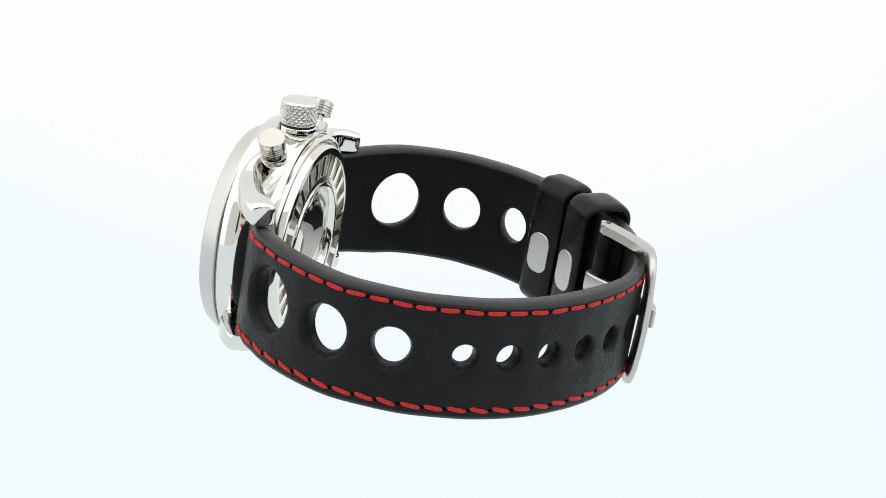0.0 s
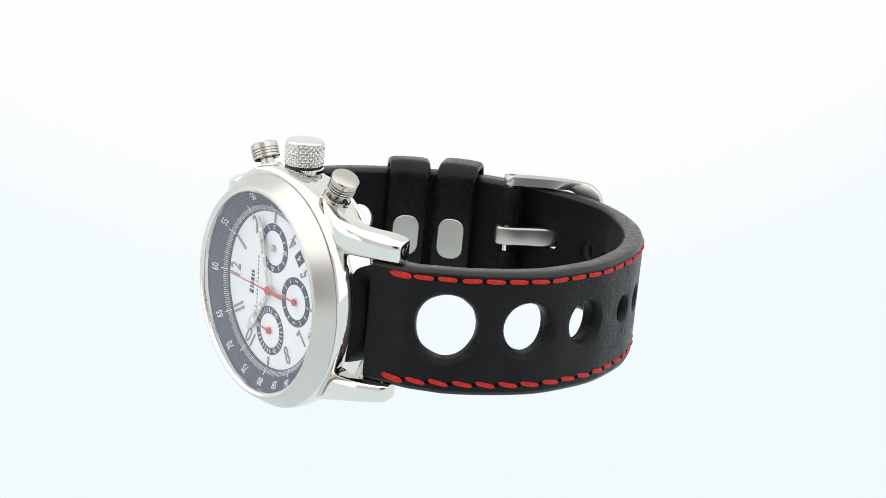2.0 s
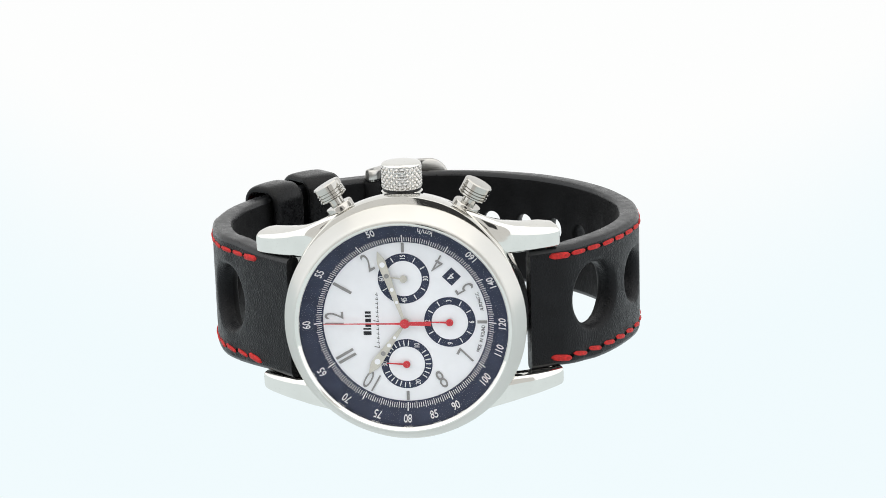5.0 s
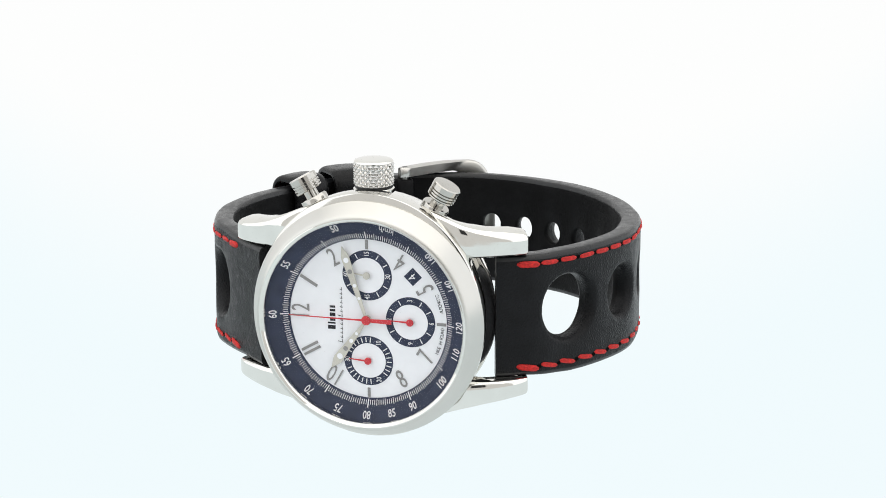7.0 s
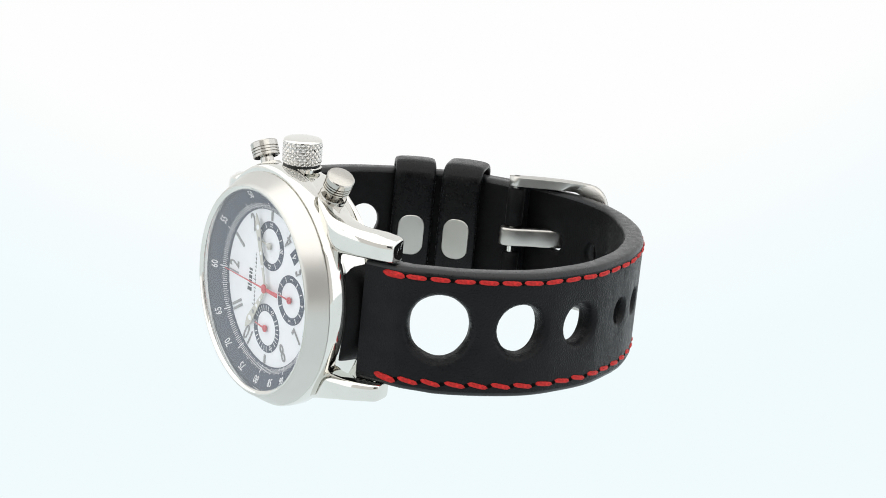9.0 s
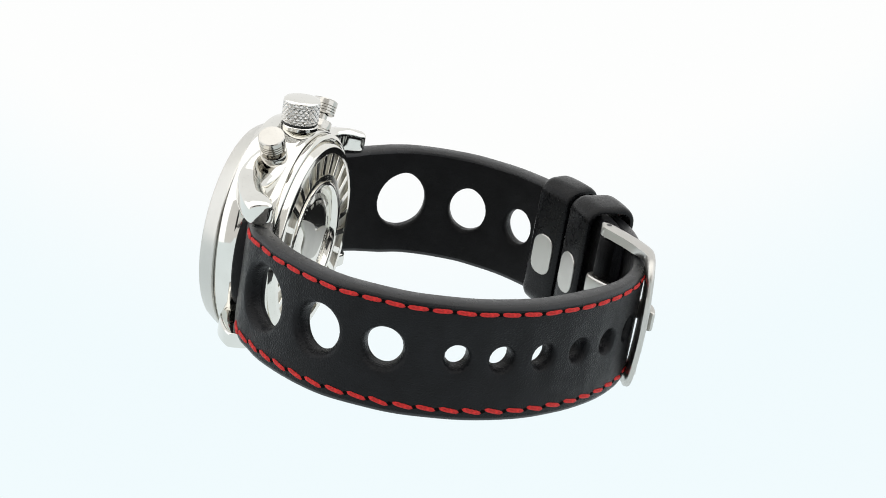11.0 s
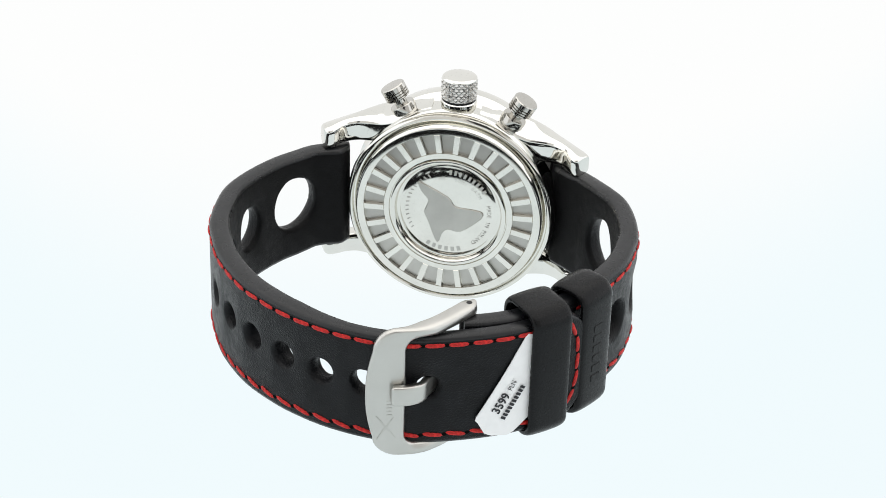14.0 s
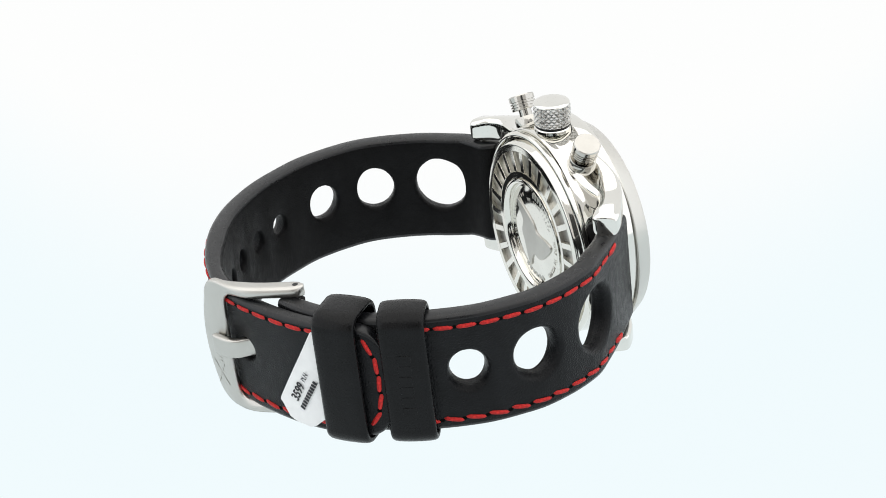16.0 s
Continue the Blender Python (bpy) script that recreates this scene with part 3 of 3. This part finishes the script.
class Band:
    """A strap's outer face as a curve in the y-z plane; side tells on which hand of the curve the outside lies,
    drift how far it wanders sideways."""

    def __init__(self, ctrl, side, drift):
        self.drift = np.array(drift, float)
        self.s, self.p = smooth_curve(ctrl)
        self.t = np.gradient(self.p, axis=0)
        self.t /= np.linalg.norm(self.t, axis=1)[:, None]
        self.n = side * np.stack([-self.t[:, 1], self.t[:, 0]], 1)
        self.length = float(self.s[-1])

    def at(self, s, x=0.0, d=0.0):
        f = lambda a: float(np.interp(s, self.s, a))
        e = min(0.0, s)
        z = f(self.p[:, 1]) + d * f(self.n[:, 1]) + e * self.t[0, 1]
        return Vector((x + float(np.interp(s, self.drift[:, 0], self.drift[:, 1])), f(self.p[:, 0]) + d * f(self.n[:, 0]) + e * self.t[0, 0], z))

    def frame_at(self, s, x=0.0, d=0.0):
        """Columns: across the strap (x), along it, outward."""
        o = self.at(s, x, d)
        along = (self.at(s + 0.3) - self.at(s - 0.3)).normalized()
        across = Vector((1, 0, 0))
        out = across.cross(along)
        ref = self.at(s, 0, 1) - self.at(s, 0, 0)
        if out.dot(ref) < 0:
            across = Vector((-1, 0, 0))
            out = across.cross(along)
        m = Matrix.Identity(4)
        for i, v in enumerate((across, along, out, o)):
            m[0][i], m[1][i], m[2][i] = v
        return m


LONG = Band([(-22.8, -5.2), (-24, -5.6), (-30.1, -8.4), (-33.2, -11.4), (-37.2, -15.8), (-41.2, -22.3), (-43.9, -29.2), (-44.5, -36.3), (-44.1, -43), (-42.5, -48.7),
             (-40.1, -54.8), (-37.0, -60), (-33.1, -65), (-28.5, -69.2), (-23.7, -72.6), (-17.0, -76), (-9.8, -78.2), (-4, -78.9), (2, -78.4), (10.3, -76.1),
             (17.8, -72.9), (24.2, -68.5), (28.9, -64.2), (30.6, -62.2)], -1, ((0, 0.3), (40, 1.0), (80, 1.35), (106, 1.1), (146, 0.9)))
SHORT = Band([(22.8, -5.6), (24.3, -7.2), (28.7, -12.1), (32.4, -16.9), (35.5, -21.2), (37.6, -27.3), (38.6, -34), (38.3, -38.4), (36.7, -46), (33, -54), (29.6, -59.2),
              (26.3, -63.2), (22.3, -66.7), (17.4, -69.8), (12.2, -72), (8, -73)], 1, ((0, 0.2), (40, 0.55), (88, 0.9)))
XC = 0.0


def strap_mesh(band, s0, s1, holes, thick, taper, shift, wide=1.0):
    bm = bmesh.new()
    made = {}
    core = [-9.6 + 1.6 * i for i in range(13)]
    rim = [(9.6, 0.0), (10.45, -0.05), (10.95, -0.25), (11.2, -0.6), (11.3, -1.0)]

    def vert(s, x, depth):
        """depth 0 outer face .. 1 inner face, plus an offset in mm from the nearer face"""
        face, off = depth
        key = (round(s, 3), round(x, 3), face, round(off, 3))
        if key not in made:
            d = off if face == 0 else -thick(s) + off
            made[key] = bm.verts.new(band.at(s, XC + x * (1 + ((wide if x > 0 else 1.055) - 1) * min(1.0, max(0.0, (s - 6) / 9))) * taper(s), d))
        return made[key]

    def quad(*vs, slot=0):
        vs = list(dict.fromkeys(vs))
        if len(vs) > 2:
            try:
                bm.faces.new(vs).material_index = slot
            except ValueError:
                pass

    steps = [s0 + i for i in range(int(s1 - s0) + 1)]
    if steps[-1] < s1 - 0.01:
        steps.append(s1)
    patches = []
    for c, r in holes:
        soft = min(1.0, 0.3 + r / 6)
        lo = s0 + math.floor(c - r - 1.4 * soft - 0.2 - s0)
        hi = s0 + math.ceil(c + r + 1.4 * soft + 0.2 - s0)
        patches.append((lo, hi, c, r, soft))
    for a, b in zip(steps[:-1], steps[1:]):
        # rounded edges
        for sx in (1, -1):
            chain = [(x, (0, d)) for x, d in rim] + [(x, (1, -d * 0.8)) for x, d in rim[::-1]]
            for (x0, d0), (x1, d1) in zip(chain[:-1], chain[1:]):
                quad(vert(a, sx * x0, d0), vert(b, sx * x0, d0), vert(b, sx * x1, d1), vert(a, sx * x1, d1), slot=1 if max(x0, x1) > 10.9 else (0 if d0[0] == 0 else 2))
        if any(lo <= a + 0.01 and b - 0.01 <= hi for lo, hi, *_ in patches):
            continue
        for x0, x1 in zip(core[:-1], core[1:]):
            for face in (0, 1):
                quad(vert(a, x0, (face, 0)), vert(b, x0, (face, 0)), vert(b, x1, (face, 0)), vert(a, x1, (face, 0)), slot=2 * face)
    for lo, hi, c, r, soft in patches:
        ss = [lo + i for i in range(int(round(hi - lo)) + 1)]
        edge = [(s, -9.6) for s in ss] + [(ss[-1], x) for x in core[1:]] + [(s, 9.6) for s in ss[-2::-1]] + [(ss[0], x) for x in core[-2:0:-1]]
        loops = []
        for face, rings in ((0, ((0, 0), (1.35, 0.0), (1.0, -0.1), (0.65, -0.34), (0.36, -0.72), (0.14, -1.2), (0, -1.7))),
                            (1, ((0, 0), (0.7, 0.0), (0.45, 0.1), (0.2, 0.35), (0.05, 0.7), (0, 1.1)))):
            rows = []
            for k, (extra, d) in enumerate(rings):
                row = []
                for s, x in edge:
                    if k == 0:
                        row.append(vert(s, x, (face, 0)))
                    else:
                        a = math.atan2(x - shift, s - c)
                        rr = r + extra * soft
                        rag = 1 + 0.012 * noise.noise(Vector((math.cos(a) * 2.5, math.sin(a) * 2.5, c)))
                        row.append(vert(c + rr * rag * math.cos(a), shift + rr * rag * math.sin(a), (face, d)))
                rows.append(row)
            for A, B in zip(rows[:-1], rows[1:]):
                for i in range(len(edge)):
                    j = (i + 1) % len(edge)
                    quad(A[i], A[j], B[j], B[i], slot=2 * face)
            loops.append(rows[-1])
        for i in range(len(edge)):
            j = (i + 1) % len(edge)
            quad(loops[0][i], loops[0][j], loops[1][j], loops[1][i])
    for s in (steps[0], steps[-1]):
        outer = [(-x, (0, d)) for x, d in rim[::-1]] + [(x, (0, 0)) for x in core[1:-1]] + [(x, (0, d)) for x, d in rim]
        inner = [(-x, (1, -d * 0.8)) for x, d in rim[::-1]] + [(x, (1, 0)) for x in core[1:-1]] + [(x, (1, -d * 0.8)) for x, d in rim]
        for (x0, d0), (x1, d1), (y0, e0), (y1, e1) in zip(outer[:-1], outer[1:], inner[:-1], inner[1:]):
            quad(vert(s, x0, d0), vert(s, x1, d1), vert(s, y1, e1), vert(s, y0, e0))
    return bm


def stitch_data(length, width):
    n, ring = 9, 8
    secs = []
    for i in range(n):
        u = -1 + 2 * i / (n - 1)
        k = max(0.12, (1 - abs(u) ** 5)) ** 0.5
        lift = -0.15 * u * u
        secs.append([(width * k * math.cos(math.tau * j / ring) + 0.16 * u, u * length / 2, lift + 0.55 * width * k * math.sin(math.tau * j / ring)) for j in range(ring)])
    bm = loft(secs)
    bmesh.ops.recalc_face_normals(bm, faces=bm.faces)
    for v in bm.verts:
        v.co *= MM
    for f in bm.faces:
        f.smooth = True
    me = bpy.data.meshes.new("stitch")
    bm.to_mesh(me)
    bm.free()
    me.materials.append(THREAD)
    return me


def hole_data():
    # A raised dark dot: the shade in the hole is put into its colour.
    bm = lathe([(0, 0.03), (0.36, 0.03), (0.5, -0.12)], 12)
    bmesh.ops.scale(bm, vec=(1, 1.25, 1), verts=bm.verts)
    for v in bm.verts:
        v.co *= MM
    me = bpy.data.meshes.new("awl_hole")
    bm.to_mesh(me)
    bm.free()
    me.materials.append(AWL)
    return me


def put(me, name, m, parent):
    ob = place(name, me, parent)
    loc = m.translation * MM
    m = m.copy()
    m.translation = loc
    ob.matrix_basis = m
    return ob


def build_straps():
    rnd = random.Random(4)
    tail = lambda s: 1.0 if s < LONG.length - 7 else math.sqrt(max(0.05, 1 - 0.75 * ((s - LONG.length + 7) / 7) ** 2.6))
    long_holes = [(15.1, 5.75), (30.5, 4.5), (43.8, 3.65)] + [(57.5 + 8.6 * k, 2.15) for k in range(6)] + [(112.4, 2.0)]
    thick_long = lambda s: (4.0 + 0.9 * max(0.0, 1 - s / 9)) * min(1.0, max(0.55, (s + 3.0) / 5.5)) - (1.0 * min(1.0, max(0.0, (s - 85) / 12)))
    long_strap = part("long_strap", strap_mesh(LONG, 0.0, LONG.length, long_holes, thick_long, tail, 0.7), LEATHER, watch,
                      "black leather strap piece with round holes and red stitching", 50)
    short_holes = [(18.8, 5.8), (35.1, 4.5), (48.6, 3.55)]
    thick_short = lambda s: (4.0 + 0.9 * max(0.0, 1 - s / 9)) * min(1.0, max(0.55, (s + 5.0) / 6.5)) - (0.4 if s > 55 else 0)
    short_strap = part("short_strap", strap_mesh(SHORT, -2.0, 86.0, short_holes, thick_short, lambda s: 1.0, 0.2, 1.055), LEATHER, watch,
                       "black leather buckle-side strap piece with round holes", 50)
    for strap in (long_strap, short_strap):
        strap.data.materials.append(EDGE)
        strap.data.materials.append(LINING)
    stitch, thick_stitch, awl = stitch_data(3.8, 0.45), stitch_data(4.3, 0.62), hole_data()
    for band, owner, first, last in ((LONG, long_strap, 6.0, LONG.length - 6.0), (SHORT, short_strap, 9.4, 62.0)):
        n = int((last - first) / 4.3)
        for sx in (1, -1):
            for i in range(n + 1):
                s = first + 4.3 * i + rnd.uniform(-0.12, 0.12)
                x = XC + sx * 9.7
                if band is LONG and s > LONG.length - 7:
                    x = XC + sx * 9.2
                m = band.frame_at(s, x, 0.04) @ pose(0, 0, 0, 0, 0, 5 * sx + rnd.uniform(-3, 3))
                put(thick_stitch if i == 0 else stitch, "stitch", m, owner)
                put(awl, "awl_hole", band.frame_at(s + 2.15, x, 0.0), owner)
    build_fold(short_strap)
    # stitches across the tail's end
    for i in range(5):
        x = -7.6 + 3.8 * i
        m = LONG.frame_at(142.5 - 2.4 * abs(x / 9) ** 3, XC + x, 0.04)
        slant = -2.4 * 3 * abs(x / 9) ** 2 / 9 * (1 if x > 0 else -1)
        put(stitch, "stitch", m @ pose(0, 0, 0, 0, 0, math.degrees(math.atan2(-math.copysign(1, m[0][0]), slant))), long_strap)
        put(awl, "awl_hole", LONG.frame_at(142.5 - 2.4 * abs((x + 1.9) / 9) ** 3, XC + x + 1.9, 0.0), long_strap)
    # two leather loops, each with a steel staple plate on its inside
    for name, band, s, width, depth, lift in (("keeper_loop", LONG, 135.4, 8.4, 8.0, 0.35), ("keeper_loop", SHORT, 59.6, 8.6, 4.9, 1.5)):
        f = band.frame_at(s, XC, 0)
        th = 1.35
        outline = rounded_rect(2 * 12.4 + 2 * th, depth + 2 * th + lift, 3.4, 8)
        inline = rounded_rect(2 * 12.4, depth + lift, 2.1, 8)
        mid = lift / 2 - depth / 2
        rows = []
        for (ox, oz), (ix, iz) in zip(outline, inline):
            ox, ix = ox + 0.25 * f[0][0], ix + 0.25 * f[0][0]
            sec = []
            for u, v in ((-0.49, 0.2), (-0.5, 0.5), (-0.48, 0.75), (-0.43, 0.92), (-0.34, 1.02), (-0.18, 1.08), (0, 1.1), (0.18, 1.08), (0.34, 1.02), (0.43, 0.92), (0.48, 0.75), (0.5, 0.5), (0.49, 0.2), (0.42, 0.0), (-0.42, 0.0)):
                sec.append(f @ Vector((ix + (ox - ix) * v, u * width, mid + iz + (oz - iz) * v)))
            rows.append(sec)
        bm = loft(rows + [rows[0]], cap=False)
        bmesh.ops.remove_doubles(bm, verts=bm.verts, dist=0.001)
        loop = part(name, bm, RUBBED, watch, "black leather keeper loop round the strap", 50)
        plate = prism(rounded_rect(8.6, 5.6, 2.4, 6), 0, 0.35, f @ pose(-1.6 if f[0][0] > 0 else 1.6, 0, mid - depth / 2 - lift / 2 - th) @ pose(0, 0, 0, 180, 0, 0), None, 0.12)
        if band is SHORT:
            for i in range(6):
                bar = prism(rounded_rect(1.5, 2.6, 0.3, 2), 0, 0.12, f @ pose(-5.5 + 2.2 * i, 0, lift + 1.1 * th - 0.03), None, 0.08)
                part("embossed_bar", bar, RUBBED, loop)
        part("staple_plate", plate, BUCKLE_STEEL, loop, "rounded steel staple plate")


def build_fold(owner):
    for x0, x1 in ((-9.8, -1.6), (4.0, 12.2)):
        profile = [(0, x0), (1.5, x0), (1.8, x0 + 0.35), (1.8, x1 - 0.35), (1.5, x1), (0, x1)]
        part("pin_fold", lathe(profile, 24, m=pose(0, 9.4, -69.35, 0, 90, 0)), LINING, owner, "black leather folded round the buckle pin", 50)


def swept(path, x, bm=None):
    """A rounded bar along (y, z, half height, half width) points at the given x."""
    p = np.array([path[0], *path, path[-1]], float)
    dense = []
    for a, b, c, d in zip(p, p[1:], p[2:], p[3:]):
        for k in range(5):
            t = k / 5
            dense.append(0.5 * (2 * b + (c - a) * t + (2 * a - 5 * b + 4 * c - d) * t * t + (3 * b - a - 3 * c + d) * t ** 3))
    dense.append(p[-1])
    rows = []
    for i, (y, z, h, w) in enumerate(dense):
        a, b = dense[max(0, i - 1)], dense[min(len(dense) - 1, i + 1)]
        t = Vector((0, b[0] - a[0], b[1] - a[1])).normalized()
        nrm = Vector((0, t.z, -t.y))
        shape = ((-0.72, -1), (0.72, -1), (0.93, -0.88), (1, -0.6), (1, 0.6), (0.93, 0.88), (0.72, 1), (-0.72, 1), (-0.93, 0.88), (-1, 0.6), (-1, -0.6), (-0.93, -0.88))
        rows.append([Vector((x + u * w, y, z)) + nrm * (v * h) for u, v in shape])
    return loft(rows, bm)


def build_buckle():
    buckle = new("buckle")
    buckle.parent = watch
    tagged(buckle, "satin steel tang buckle")
    # frame: a rounded U of two arms and an arched front bar, bent along the strap
    grid, curve = smooth_curve([(-9.5, -80.9), (-7.0, -80.5), (-4.7, -80.05), (-2.5, -79.6), (-0.5, -79.0), (1.5, -77.9), (4.0, -75.7), (6.5, -72.7), (9.23, -68.93), (11.0, -66.4)])
    zero = float(grid[int(np.argmin(np.abs(curve[:, 0] + 1.3)))])
    tan = np.gradient(curve, axis=0)
    tan /= np.linalg.norm(tan, axis=1)[:, None]

    def on_frame(x, q, d):
        f = lambda v: float(np.interp(q + zero, grid, v))
        return Vector((XC + 1.2 + x, f(curve[:, 0]) + d * f(tan[:, 1]), f(curve[:, 1]) - d * f(tan[:, 0])))

    def u_line(half, q0, r, bow, pin):
        arm = [(half, pin + (q0 + r - pin) * i / 16) for i in range(17)]
        arc = [(half - r + r * math.cos(radians(a)), q0 + r - r * math.sin(radians(a))) for a in range(10, 91, 10)]
        bar = [((half - r) * (1 - i / 12), q0 - bow * (1 - (1 - i / 12) ** 2)) for i in range(1, 13)]
        side = arm + arc + bar
        return side + [(-x, q) for x, q in side[-2::-1]]

    secs = []
    for (ox, oq), (ix, iq) in zip(u_line(13.6, -5.4, 4.5, 1.3, 16.6), u_line(11.4, 0.4, 2.4, 0.0, 16.6)):
        q = 0.5 * (oq + iq)
        k = min(1.0, max(0.0, (q - 0.5) / 5))
        t = 0.78 + 0.78 * k * k * (3 - 2 * k)
        t *= math.sqrt(max(0.08, 1 - max(0.0, (q - 14.6) / 2.05) ** 2))
        lift = 0.55 * max(0.0, 1 - (ox / 13) ** 2)
        secs.append([on_frame(ox + (ix - ox) * g, oq + (iq - oq) * g, lift + t * v) for g, v in
                     ((0, -0.5), (0, 0.35), (0.05, 0.75), (0.15, 0.97), (0.5, 1.1), (0.85, 0.97), (0.95, 0.75), (1, 0.35), (1, -0.5), (0.9, -0.95), (0.1, -0.95))])
    bm = loft(secs)
    part("frame", bm, BUCKLE_STEEL, buckle, "satin steel buckle frame", 60)
    part("pivot_pin", lathe([(0, -13.2), (0.75, -13.2), (0.75, 13.2), (0, 13.2)], 16, m=pose(XC + 1.2, 9.23, -68.93, 0, 90, 0)), POLISHED, buckle)
    # Flat black discs: the shade inside the pin holes is painted on the arms.
    for sx in (1, -1):
        part("pin_hole", lathe([(0.55, 0), (0, 0)], 16, m=pose(XC + 1.2 + sx * 13.63, 9.23, -68.93, 0, 90, 0)), GAP_BLACK, buckle)
    tang = [(10.9, -69.0, 0.5, 1.8), (10.5, -67.7, 0.7, 1.9), (9.3, -67.2, 0.75, 1.9), (8.0, -68.6, 0.75, 1.9), (6.4, -71.6, 0.75, 1.9), (4.6, -74.5, 0.75, 1.95),
            (3.0, -77.3, 0.7, 1.9), (2.2, -79.5, 0.7, 1.9), (0.8, -80.7, 0.75, 2.0), (-0.9, -81.4, 0.75, 2.0), (-2.5, -81.75, 0.7, 1.95), (-2.75, -81.75, 0.3, 1.7)]
    part("tang", swept(tang, XC + 1.9), BUCKLE_STEEL, buckle, "steel buckle tang", 60)
    # crossed engraving and the maker's mark above it, as plain strokes sunk in the bar's face
    def stroke(x0, q0, x1, q1, w):
        rows = []
        for i in range(7):
            x, q = x0 + (x1 - x0) * i / 6, q0 + (q1 - q0) * i / 6
            d = 0.55 * max(0.0, 1 - (x / 13) ** 2) + 0.84
            u = w * (1 - 0.75 * abs(i - 3) / 3) if abs(x1 - x0) + abs(q1 - q0) > 2 else w
            nx, nq = -(q1 - q0), x1 - x0
            k = u / math.hypot(nx, nq)
            rows.append([on_frame(x + a * nx * k, q + a * nq * k, d + b) for a, b in ((-1, 0), (1, 0), (1, 0.035), (-1, 0.035))])
        part("engraved_stroke", loft(rows), MATTE_STEEL, buckle)
    stroke(-9.6, -4.6, -4.6, -1.6, 0.22)
    stroke(-9.2, -1.2, -4.2, -4.8, 0.22)
    for i in range(5):
        stroke(-4.0 + 0.75 * i, -2.9, -4.0 + 0.75 * i, -1.9, 0.13)


def build_tag():
    tag = new("price_tag")
    tagged(tag, "white card price tag tucked under the strap loop", "price tag")
    outline = [(130.9, 11.0), (130.3, 10.6), (127.2, 5.0), (124.2, -0.2), (121.3, -5.2), (121.1, -5.9), (121.6, -6.5), (123.2, -7.4), (123.4, -8.1), (122.9, -9.0), (124.3, -9.7),
               (127.4, -10.2), (128.6, -9.8), (133.0, -6.0), (137.0, -1.0), (136.5, 6.0), (133.5, 10.0)]
    flat = bmesh.new()
    flat.faces.new([flat.verts.new((s, x, 0)) for s, x in outline])
    bmesh.ops.triangulate(flat, faces=flat.faces)
    bmesh.ops.subdivide_edges(flat, edges=flat.edges, cuts=2, use_grid_fill=True)
    geom = bmesh.ops.extrude_face_region(flat, geom=flat.faces[:])
    for v in geom["geom"]:
        if isinstance(v, bmesh.types.BMVert):
            v.co.z = 1.0
    for v in flat.verts:
        s, x, top = v.co
        lift = 0.75 if s < 128 else 0.45
        v.co = LONG.at(s, XC + x - 1.0, 0.18 + (0.22 if top > 0.5 else 0.0) + (lift - 0.45) * max(0.0, min(1.0, (129 - s) / 6)))
    part("card", flat, CARD, tag, "", 20)
    def on_card(run, drop):
        """A pose on the card, run along the line of the price and drop below it."""
        return LONG.frame_at(125.9 + 0.505 * run + 0.863 * drop, XC - 3.8 + 0.863 * run - 0.505 * drop, 0.72 - 0.03 * drop) @ pose(0, 0, 0, 0, 0, 150)
    lettering("price_figures", "3599", 1.75, on_card(0, 0), PRINT_BLACK, tag, 0.9, 0.02, 0.05)
    lettering("currency", "PLN", 1.05, on_card(4.1, -0.1), PRINT_BLACK, tag, 0.8, 0.02)
    for i in range(10):
        part("number_bar", prism([(-0.26, -0.5), (0.26, -0.5), (0.26, 0.5), (-0.26, 0.5)], 0, 0.04, on_card(-2.6 + 0.78 * i, 2.1)), PRINT_BLACK, tag)
    return tag


SEAT = pose(0.03, 0.14, 0.35, -4.32, -1.61, 0.13)
LUG_SEAT = pose(0.15, -0.06, 0.1, -3.5, 1.2, 0.5)
SUNK = pose(0, 0, -1.2)
for m in (SEAT, LUG_SEAT, SUNK):
    m.translation *= MM
LOW = {"dial", "tachymeter_ring", "date_window", "subdial", "hour_hand", "minute_hand", "chronograph_hand"}
build_case()
build_filler(1)
build_filler(-1)
build_crown()
build_pusher(1)
build_pusher(-1)
build_back()
build_dial()
build_subdial(8.2, 0.0, "seconds", 8)
build_subdial(-7.9, 0.0, "minutes", 4)
build_subdial(0.0, -8.1, "hours", 2)
build_hands()
for ob in watch.children:
    kind = ob.name.split(".")[0]
    ob.matrix_basis = LUG_SEAT if kind in ("lug", "spring_bar") else SEAT @ (SUNK if kind in LOW else pose(0, 0, 0))
build_straps()
build_buckle()
tag = build_tag()


def motions():
    rows = [(t, Matrix.Rotation(radians(a), 4, "Z") @ Matrix.Translation(REST.translation) @ Q0.to_matrix().to_4x4()) for t, a in TURN]
    walk(watch, rows)
    walk(tag, rows)


motions()
